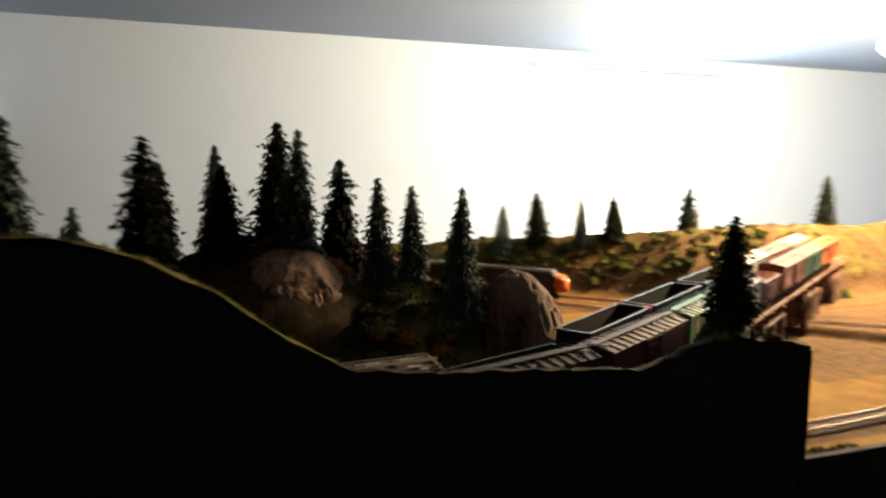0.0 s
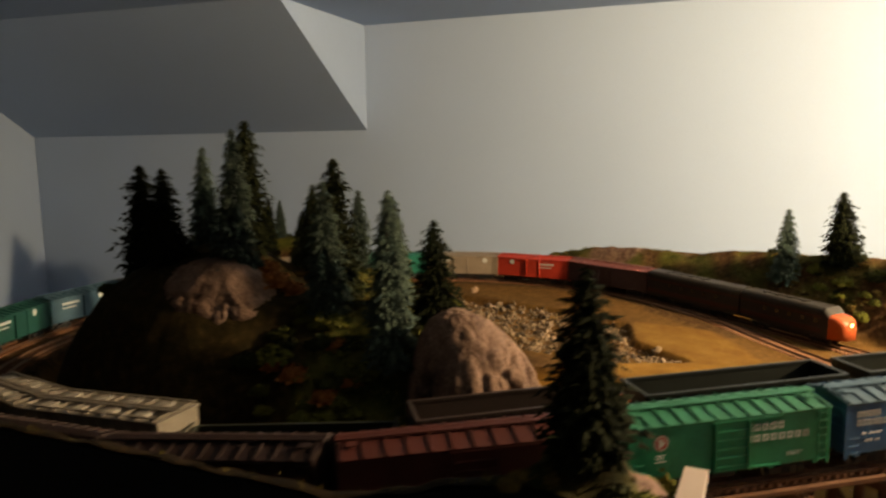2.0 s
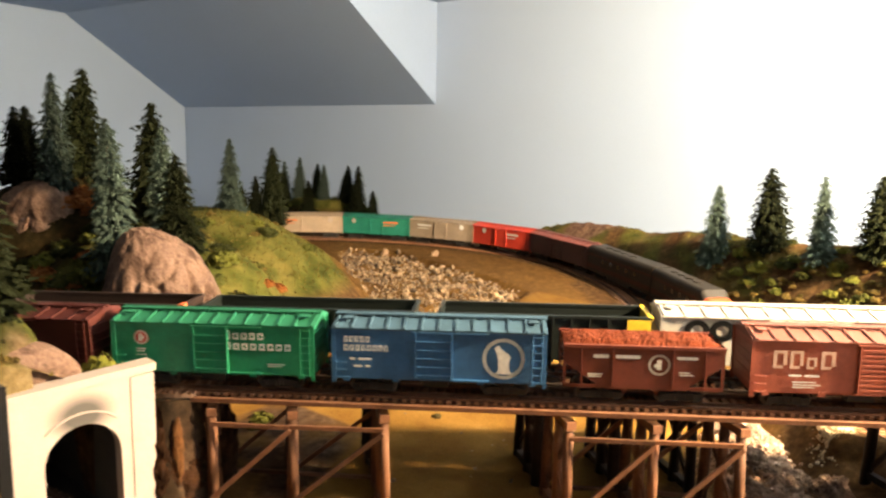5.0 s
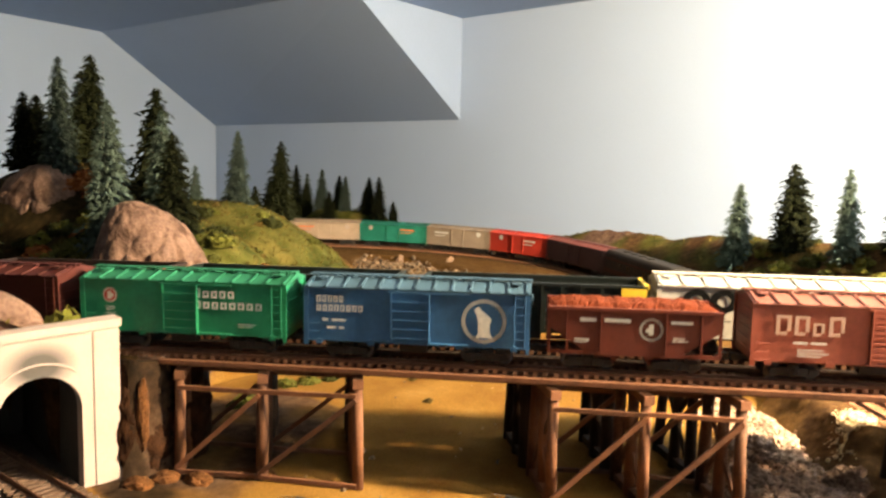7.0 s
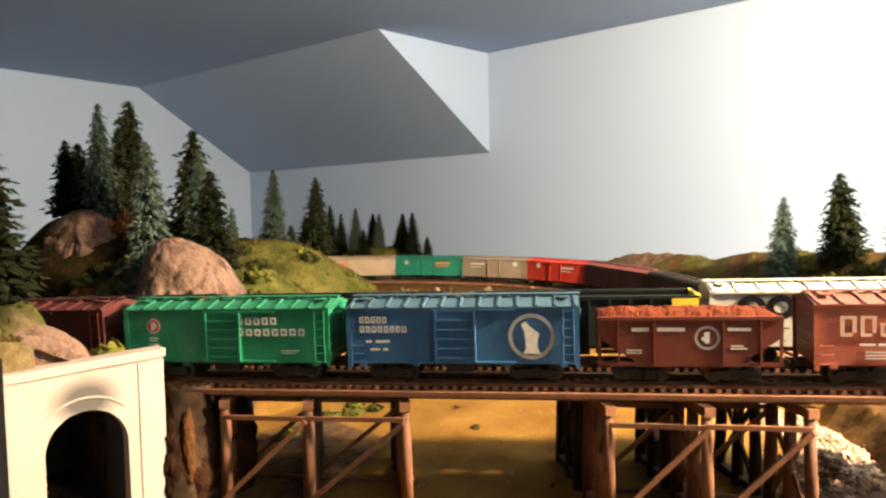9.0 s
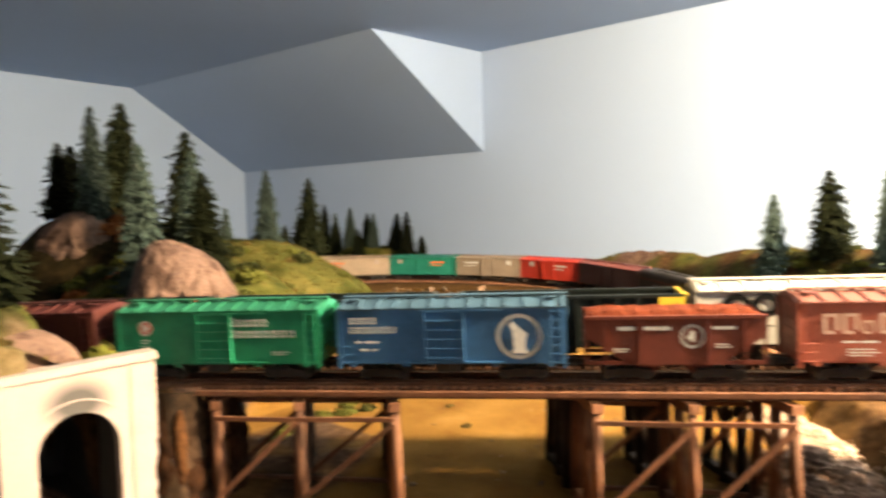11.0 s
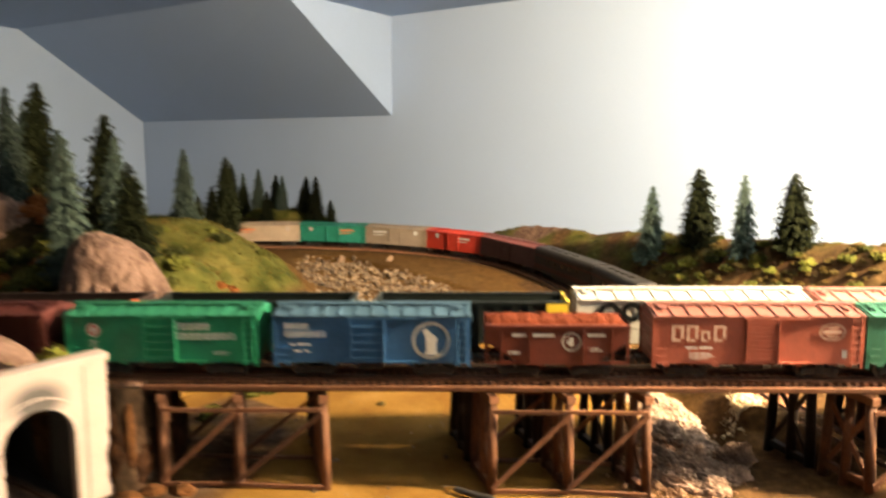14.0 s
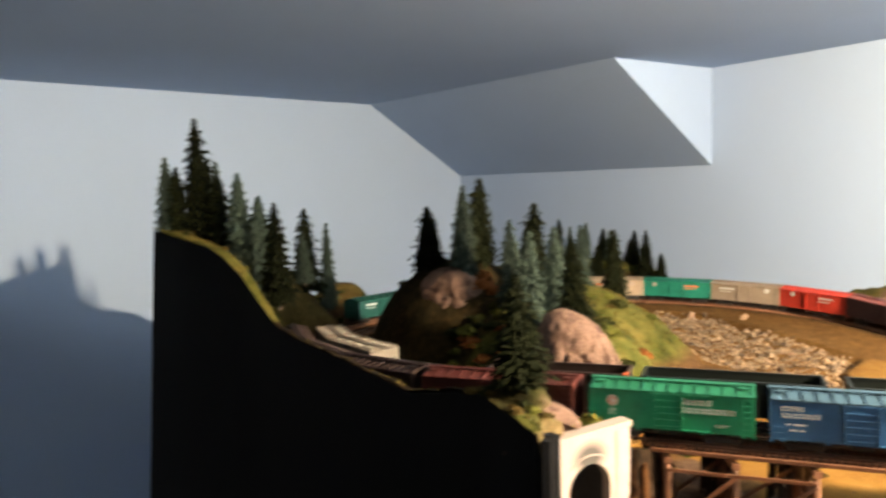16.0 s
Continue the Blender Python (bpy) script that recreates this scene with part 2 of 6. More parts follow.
DORM, SLOPE_Y = -0.385, 2.075
RIGHT, FRONT = 2.7, -1.6
WIN = (1.19, 1.74, 1.38, 1.985)


def room():
    bm = bmesh.new()
    x0, x1, z0, z1 = WIN
    for a, b, c, d in ((WX, x0, 0, CZ), (x1, RIGHT, 0, CZ), (x0, x1, 0, z0), (x0, x1, z1, CZ)):
        box(bm, a, b, WY, WY + 0.12, c, d)
    tagged(part("wall_north", bm, M_WALL), "pale sky-blue painted plaster wall behind the layout", "wall", kind="structure")
    # unseen walls: east pale as blue fill, south dark to cut bounced light
    for nm, dims in (("wall_east", (RIGHT, RIGHT + 0.12, FRONT, WY + 0.12, 0, CZ)),
                     ("wall_south", (WX - 0.12, RIGHT + 0.12, FRONT - 0.12, FRONT, 0, CZ))):
        bm = bmesh.new()
        box(bm, *dims)
        tagged(part(nm, bm, M_WALL if nm == "wall_east" else M_DIM), "plain unseen wall added to close the attic", "wall", kind="structure")
    # the west wall stands a little askew
    bm = bmesh.new()
    a, b = (WX - 0.022, WY + 0.12), (WX + 0.153 * (WY - FRONT + 0.24), FRONT - 0.12)
    prism(bm, [(a[0] - 0.12, a[1]), a, b, (b[0] - 0.12, b[1])], 0, CZ)
    bm.transform(Matrix(((1, 0, 0, 0), (0, 0, 1, 0), (0, 1, 0, 0), (0, 0, 0, 1))))
    tagged(part("wall_west", bm, M_WALL), "pale blue painted plaster wall", "wall", kind="structure")
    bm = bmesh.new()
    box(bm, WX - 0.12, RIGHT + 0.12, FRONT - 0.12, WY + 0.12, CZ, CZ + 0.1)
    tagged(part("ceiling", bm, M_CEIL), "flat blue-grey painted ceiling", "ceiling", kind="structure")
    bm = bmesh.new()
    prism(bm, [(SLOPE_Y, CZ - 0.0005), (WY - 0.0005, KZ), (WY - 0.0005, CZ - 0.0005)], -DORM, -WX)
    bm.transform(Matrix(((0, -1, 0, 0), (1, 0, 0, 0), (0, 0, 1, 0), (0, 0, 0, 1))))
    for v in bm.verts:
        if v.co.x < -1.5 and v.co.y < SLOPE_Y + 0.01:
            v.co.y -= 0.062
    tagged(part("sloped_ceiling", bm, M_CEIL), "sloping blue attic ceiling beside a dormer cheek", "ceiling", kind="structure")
    bm = bmesh.new()
    box(bm, WX - 0.12, RIGHT + 0.12, FRONT - 0.12, WY + 0.12, -0.1, 0)
    tagged(part("floor", bm, M_FLOOR), "plain unseen floor of the attic room, kept dark", "floor", kind="structure")
    win = thing("window_1", Matrix(), "bright dormer window with its white roller blind drawn up", "window")
    win["kind"] = "structure"
    mw = mat("white_window_paint", (0.8, 0.8, 0.78), 0.5, vary=0.03)
    bm = bmesh.new()
    t = 0.03
    for a, b, c, d in ((x0, x0 + t, z0, z1), (x1 - t, x1, z0, z1), (x0 + t, x1 - t, z0, z0 + t), (x0 + t, x1 - t, z1 - t, z1), ((x0 + x1) / 2 - 0.012, (x0 + x1) / 2 + 0.012, z0 + t, z1 - t)):
        box(bm, a, b, WY + 0.03, WY + 0.07, c, d)
    part("window_frame", bm, mw, win)
    g = bpy.data.materials.new("window_glass")
    tr, p = nodes_of(g)
    p.inputs["Transmission Weight"].default_value, p.inputs["Roughness"].default_value = 1.0, 0.0
    bm = bmesh.new()
    box(bm, x0 + t, x1 - t, WY + 0.048, WY + 0.052, z0 + t, z1 - t)
    part("pane", bm, g, win).visible_shadow = False
    bm = bmesh.new()
    box(bm, x0 + 0.004, x1 - 0.004, WY + 0.018, WY + 0.021, z1 - 0.06, z1 - 0.02)
    rod(bm, (x0 + 0.004, WY + 0.02, z1 - 0.014), (x1 - 0.004, WY + 0.02, z1 - 0.014), 0.012, seg=14)
    part("roller_blind", bm, mat("white_blind_cloth", (0.58, 0.64, 0.70), 0.8, vary=0.02), win, "white roller blind drawn up")
    bm = bmesh.new()
    box(bm, x0 - 0.6, x1 + 0.6, WY + 0.60, WY + 0.62, z0 - 0.5, z1 + 0.5)
    tagged(part("backdrop", bm, glow("bright_overcast_sky", (0.86, 0.93, 1.0), 5.0)), "plain bright overcast sky outside the window", "sky", kind="structure")
    lampo = thing("ceiling_light", pose(LAMP[0], LAMP[1], CZ), "small round white ceiling light", "ceiling light")
    bm = bmesh.new()
    rod(bm, (0, 0, 0), (0, 0, -0.022), 0.05, 0.045, 24)
    part("base", bm, mw, lampo)
    bm = bmesh.new()
    rod(bm, (0, 0, -0.022), (0, 0, -0.080), 0.016, 0.018, 16)
    part("socket", bm, mw, lampo)
    bm = bmesh.new()
    bmesh.ops.create_uvsphere(bm, u_segments=20, v_segments=12, radius=0.022)
    bm.transform(Matrix.Translation((0, 0, -0.110)))
    o = part("bulb", bm, glow("lit_bulb", (1.0, 0.87, 0.70), 60.0), lampo, "glowing warm bulb", True)
    o.visible_shadow = False


# ---- lines of the tracks ----
CX, CY, R = 0.16, 1.46, 0.487
HEAD = radians(33)
DIR = (math.cos(HEAD), math.sin(HEAD))
JOIN = radians(303)


def smooth(t):
    t = np.clip(t, 0, 1)
    return t * t * (3 - 2 * t)


LOOP_DEG, LOOP_Z = (110, 160, 195, 225, 248, 270, 288, 303), (1.452, 1.4525, 1.4565, 1.4650, 1.4740, 1.4820, 1.4885, 1.4928)


def z_loop(deg):
    return np.interp(deg, LOOP_DEG, LOOP_Z)


def sag(x):
    """The terrace falls a little towards the yard."""
    return 0.0125 * smooth((np.asarray(x, float) - 0.30) / 0.36)


def sagging(pts):
    return [(x, y, z - float(sag(x))) for x, y, z in pts]


def arc(r, a0, a1, n=90):
    return [(CX + r * math.cos(radians(a)), CY + r * math.sin(radians(a)), float(z_loop(a))) for a in np.linspace(a0, a1, n)]


def spline(pts, n=14):
    out = []
    P = [Vector(p) for p in pts]
    P = [2 * P[0] - P[1]] + P + [2 * P[-1] - P[-2]]
    for i in range(1, len(P) - 2):
        a, b, c, d = P[i - 1:i + 3]
        for k in range(n):
            t = k / n
            out.append(0.5 * ((2 * b) + (c - a) * t + (2 * a - 5 * b + 4 * c - d) * t * t + (3 * b - a - 3 * c + d) * t ** 3))
    out.append(P[-2])
    return [tuple(v) for v in out]


def straight(off, length, z0=1.4928):
    r = R - off
    bx, by = CX + r * math.cos(JOIN), CY + r * math.sin(JOIN)
    return [(bx + DIR[0] * s, by + DIR[1] * s, z0 + 0.0135 * s) for s in np.linspace(0.01, length, 60)]


class Line:
    def __init__(self, pts):
        self.p = np.array(pts)
        self.s = np.r_[0, np.cumsum(np.linalg.norm(np.diff(self.p, axis=0), axis=1))]

    def at(self, s):
        return Vector([float(np.interp(s, self.s, self.p[:, k])) for k in range(3)])

    def near(self, x, y):
        q = np.linspace(0, self.s[-1], int(self.s[-1] / 0.0005))
        return float(q[np.argmin((np.interp(q, self.s, self.p[:, 0]) - x) ** 2 + (np.interp(q, self.s, self.p[:, 1]) - y) ** 2)])

    def seat(self, s, length):
        a, b = self.at(s - length * 0.34), self.at(s + length * 0.34)
        d = (b - a).normalized()
        side = Vector((0, 0, 1)).cross(d).normalized()
        up = d.cross(side)
        m = Matrix((d, side, up)).transposed().to_4x4()
        m.translation = (a + b) / 2
        return m


DTAIL = spline([(1.12, 1.26, 1.448), (0.950, 1.395, 1.449), (0.838, 1.515, 1.451), (0.765, 1.595, 1.452), (0.70, 1.660, 1.452),
                (0.648, 1.712, 1.452), (0.57, 1.785, 1.452), (0.45, 1.862, 1.452), (0.389, 1.893, 1.452)])
LINE_A = Line(sagging(DTAIL[:-1] + arc(R, 62, 110, 50)) + arc(R, 111, 303, 210) + straight(0, 1.35))
LINE_B = Line(arc(R - 0.05, 165, 303, 140) + straight(0.05, 1.35))
LINE_E = Line(sagging(arc(R, 76, 35, 50) + spline([(0.57, 1.722, 1.452), (0.654, 1.602, 1.452), (0.69, 1.556, 1.452)])[1:]))
LINE_C = Line(spline([(0.40, 1.023, 1.424), (0.485, 1.029, 1.424), (0.58, 1.0355, 1.424), (0.75, 1.048, 1.424), (0.95, 1.07, 1.424), (1.3, 1.12, 1.424)]))
LINE_G = Line(sagging(spline([(0.80, 1.62, 1.447), (0.871, 1.525, 1.447), (0.945, 1.46, 1.447), (1.15, 1.33, 1.447)])))


def track(name, line, label, ties_from, ties_to, wood=M_TIE):
    """Two rails on a row of ties."""
    root = thing(name, Matrix(), label, "track")
    root["kind"] = "structure"
    n = int(line.s[-1] / 0.012)
    ss = np.linspace(0, line.s[-1], n)
    for off in (-0.00825, 0.00825):
        vs, fs = [], []
        for s in ss:
            a, b = line.at(max(0, s - 0.004)), line.at(min(line.s[-1], s + 0.004))
            d = (b - a).normalized()
            side = Vector((0, 0, 1)).cross(d).normalized()
            c = line.at(s) + side * off
            for w, z in ((-0.0011, -0.0025), (-0.0004, -0.002), (-0.0005, 0), (0.0005, 0), (0.0004, -0.002), (0.0011, -0.0025)):
                vs.append(c + side * w + Vector((0, 0, z)))
        for i in range(n - 1):
            for k in range(6):
                a, b = i * 6 + k, i * 6 + (k + 1) % 6
                fs.append((a, b, b + 6, a + 6))
        raw("rail", vs, fs, M_RAIL, root)
    bm = bmesh.new()
    box(bm, -0.0013, 0.0013, -0.0152, 0.0152, -0.0047, -0.0025)
    tie = mesh_of("tie", bm, wood)
    tv, tf = [], []
    rnd = random.Random(7)
    for s in np.arange(ties_from, min(ties_to, line.s[-1]), 0.0058):
        m = line.seat(float(s), 0.02) @ pose(0, rnd.uniform(-0.0006, 0.0006), 0, 0, 0, rnd.uniform(-1.5, 1.5))
        k = len(tv)
        tv += [m @ v.co for v in tie.vertices]
        tf += [[k + i for i in p.vertices] for p in tie.polygons]
    if tv:
        o = raw("ties", tv, tf, wood, root)
        o["kind"] = "stuff"
    return root


# ---- the ground ----
FX, FZ = zip((-0.5, 1.655), (-0.1814, 1.6623), (-0.042, 1.645), (-0.0036, 1.6337), (0.0347, 1.6114), (0.0664, 1.5864), (0.1112, 1.5573), (0.1554, 1.5483), (0.1764, 1.5466), (0.25, 1.5388),
             (0.3235, 1.5303), (0.3487, 1.5258), (0.3781, 1.5312), (0.4075, 1.5385), (0.4495, 1.5430), (0.4774, 1.5375), (0.4966, 1.5370), (0.5175, 1.5335), (0.528, 1.5300))
RIDGE = ((0.24, 2.06, 1.487), (0.32, 2.02, 1.508), (0.40, 1.99, 1.514), (0.48, 1.96, 1.510), (0.60, 1.90, 1.528), (0.70, 1.83, 1.535), (0.83, 1.745, 1.546),
         (0.93, 1.67, 1.558), (1.1, 1.63, 1.568), (1.4, 1.66, 1.56), (1.9, 1.75, 1.57))


def y_fascia(x):
    return np.where(x < 0.528, 0.972 + (x - 0.528) * 0.129 + 0.018 * smooth((np.asarray(x, float) + 0.12) / 0.2) * smooth((0.528 - np.asarray(x, float)) / 0.09), 0.985)


def x_portal(y):
    return np.where(y < 0.987, 0.528 - (y - 0.972) * 0.93, 0.514 + (y - 0.987) * 0.085)


def hump(x, y, cx, cy, rx, ry, rot, z0, z1, flat=0.2):
    c, s = math.cos(radians(rot)), math.sin(radians(rot))
    dx, dy = x - cx, y - cy
    d = np.sqrt(((dx * c + dy * s) / rx) ** 2 + ((dy * c - dx * s) / ry) ** 2)
    e = np.clip((d - flat) / (1 - flat), 0, 1)
    return np.where(d < 1, z0 + (z1 - z0) * (1 - 0.55 * e ** 1.5 - 0.45 * smooth(e)), 0)


def dome(x, y, cx, cy, rx, ry, rot, z0, z1, power=0.62):
    c, s = math.cos(radians(rot)), math.sin(radians(rot))
    dx, dy = x - cx, y - cy
    d = ((dx * c + dy * s) / rx) ** 2 + ((dy * c - dx * s) / ry) ** 2
    return np.where(d < 1, z0 + (z1 - z0) * np.clip(1 - d, 0, 1) ** power, 0)


def wobble(x, y, f, seed):
    """A sum of turned waves, -1 to 1: unevenness of the ground."""
    rnd = random.Random(seed)
    out = 0
    for k in range(6):
        a, ph, g = rnd.uniform(0, 6.28), rnd.uniform(0, 6.28), f * rnd.uniform(0.6, 1.9)
        out = out + np.sin((x * math.cos(a) + y * math.sin(a)) * g + ph + 1.3 * np.sin((y * math.cos(a) - x * math.sin(a)) * g * 0.7 + ph * 2))
    return out / 6


RIM_X, RIM_Y = (-0.3, -0.067, 0.067, 0.235, 0.348, 0.412, 0.432, 0.506, 0.58, 0.75), (1.78, 1.792, 1.824, 1.769, 1.732, 1.702, 1.612, 1.55, 1.525, 1.50)


def rim(x):
    """The line along which the terrace breaks off into the quarry."""
    return np.interp(x, RIM_X, RIM_Y)


def quarry_mask(x, y):
    low = np.interp(x, [-0.05, -0.003, 0.105, 0.275, 0.403, 0.507], [1.79, 1.73, 1.64, 1.516, 1.492, 1.545])
    return smooth((y - low) / 0.025) * smooth((rim(x) - y + 0.004) / 0.01) * smooth((x + 0.03) / 0.03) * smooth((0.515 - x) / 0.02)


def height(x, y):
    x, y = np.asarray(x, float), np.asarray(y, float)
    r = np.hypot(x - CX, y - CY)
    deg = np.degrees(np.arctan2(y - CY, x - CX)) % 360
    rough1, rough2 = wobble(x, y, 45, 1), wobble(x, y, 160, 2)
    right = smooth((x - 0.66 - 0.25 * (1.45 - y)) / 0.08)
    valley = 1.4185 + 0.017 * smooth((y - 1.22) / 0.25) * (1 - right) + 0.0012 * rough1
    gully = np.hypot((x - 0.795) * 0.77 + (y - 1.46) * 0.64, 0.45 * ((x - 0.795) * -0.64 + (y - 1.46) * 0.77))
    valley = valley - 0.024 * np.exp(-(gully / 0.035) ** 2) + 0.0025 * rough2 * right
    # the terrace of the loop and what lies outside it
    ground = z_loop(np.where(deg < 20, 360, deg)) - 0.0052
    past = np.where((deg > 303) | (deg < 30), np.minimum((deg - 303) % 360, (30 - deg) % 360), 0)
    reach = r * np.radians(past)
    right_side = (x > 0.55) & (y > 1.35)
    inner = np.maximum(0, 0.405 + 0.012 * rough1 - r)
    ledge = ground - 1.6 * inner - np.where(deg > 200, 5.0, 0.9) * np.maximum(reach - 0.012 * (1 + 2.2 * rough2 + rough1), 0)
    # the yard breaks off in a bank along its front track
    off = -0.761 * (x - 0.765) - 0.648 * (y - 1.595)
    yard = 1.4465 - sag(x) * (1 - smooth((y - 1.40) / 0.08)) - 0.022 * smooth((off - 0.008) / 0.022) - 0.017 * smooth((off - 0.036 + 0.006 * rough1) / 0.028)
    ledge = np.where(((deg > 303) | (deg < 30)) & (r > 0.6) & (x > 0.66) & (y > 1.22), np.maximum(np.where(deg > 180, ledge, 0), yard), ledge)
    z = np.maximum(valley, ledge)
    edge = y - rim(x) + 0.010 * rough2 + 0.006 * rough1
    shelf = 1.4465 - 0.0145 * (1 - smooth(edge / 0.006)) + 0.0012 * rough1
    z = np.where((y > 1.48) & (r < 0.47) & (x > -0.3), np.maximum(valley, shelf), z)
    z = z + np.where((y > 1.48) & (y < rim(x)) & (r < 0.42), 0.0035 * np.maximum(0, wobble(x, y, 110, 8)), 0)
    # upland at the front left, up to the edge of the fascia
    d_out = np.maximum(r - 0.512, 0)
    d_fas = np.maximum(y - y_fascia(x), 0)
    w = smooth(d_out / (d_out + 0.75 * d_fas + 1e-4) * 1.05)
    up = ground + (np.interp(x, FX, FZ) + 0.002 * rough2 - ground) * w * (1 - smooth((y - 1.18) / 0.22))
    z = np.where((d_out > 0) & (deg > 150) & (deg < 325) & (x < 0.53), np.maximum(up, ground), z)
    z = np.maximum(z, np.where(d_out > 0, hump(x, y, -0.38, 1.08, 0.17, 0.15, 0, 1.47, 1.585, 0.2), 0))
    z = np.maximum(z, hump(x, y, 0.466, 1.002, 0.060, 0.050, 9, 1.46, 1.551))
    # the wooded hill inside the loop
    hill = 0
    for h in ((0.078, 1.225, 0.165, 0.125, 8, 1.44, 1.609), (0.24, 1.235, 0.155, 0.12, 25, 1.44, 1.560), (0.12, 1.385, 0.225, 0.20, 0, 1.43, 1.560, 0.95), (0.02, 1.46, 0.18, 0.22, 0, 1.43, 1.515)):
        hill = np.maximum(hill, dome(x, y, *h))
    hill = hill + np.where(hill > 1.45, 0.006 * rough1 + 0.003 * rough2, 0)
    crag = 0.5 * np.abs(wobble(x, y, 95, 12)) + 0.25 * np.abs(wobble(x * 1.6, y, 230, 13)) - 0.18
    for h in ((0.332, 1.200, 0.058, 0.055, 20, 1.44, 1.552),):
        hill = np.maximum(hill, dome(x, y, *h) + 0.012 * crag)
    z = np.maximum(z, np.where(r < 0.405, hill, np.minimum(hill, z)))
    # the ridge behind
    best, top = np.full(x.shape, 9.0), np.full(x.shape, 1.5)
    front = np.zeros(x.shape)
    for (ax, ay, az), (bx, by, bz) in zip(RIDGE, RIDGE[1:]):
        ll = (bx - ax) ** 2 + (by - ay) ** 2
        t = np.clip(((x - ax) * (bx - ax) + (y - ay) * (by - ay)) / ll, 0, 1)
        d = np.hypot(x - ax - t * (bx - ax), y - ay - t * (by - ay))
        side = (bx - ax) * (y - ay) - (by - ay) * (x - ax)
        m = d < best
        best, top, front = np.where(m, d, best), np.where(m, az + t * (bz - az), top), np.where(m, side, front)
    fall = np.where(front > 0, 1 - smooth(best / 0.16), 1 - 0.5 * smooth(best / 0.105) - 0.5 * np.clip(best / 0.105, 0, 1))
    fall = np.where((x < 0.24), fall * smooth((x - 0.10) / 0.14), fall)
    hollow = smooth((off - 0.03) / 0.02) * smooth((x - 0.70) / 0.03) * smooth((1.55 - y) / 0.03)
    z = np.where(y > 1.45, np.maximum(z, 1.447 - 0.06 * hollow + (top - 1.447 + 0.004 * rough1 + 0.003 * rough2) * fall), z)
    # far corner under the slope
    drop = np.where((deg > 62) & (deg < 205), 1.0, 0.0) * smooth((0.30 - x) / 0.1)
    z = z - drop * 0.40 * np.clip(r - 0.645, 0, 0.25)
    z = np.maximum(z, hump(x, y, -0.42, 2.10, 0.24, 0.10, 15, 1.38, 1.496, 0.3))
    z = np.maximum(z, np.where(r > 0.53, hump(x, y, -0.46, 1.30, 0.10, 0.12, 0, 1.40, 1.512, 0.2), 0))
    z = z - sag(x) * smooth((y - 1.40) / 0.08) * smooth((1.480 - z) / 0.025) * smooth((z - 1.434) / 0.008)
    # the quarry
    z = z - 0.011 * quarry_mask(x, y) * (0.8 + 0.5 * wobble(x, y, 60, 9))
    # the river side in front of the portal
    z = np.where((x > x_portal(y) - 0.004) & (y < 1.075), np.minimum(z, 1.4195 + 0.0008 * rough2), z)
    return z


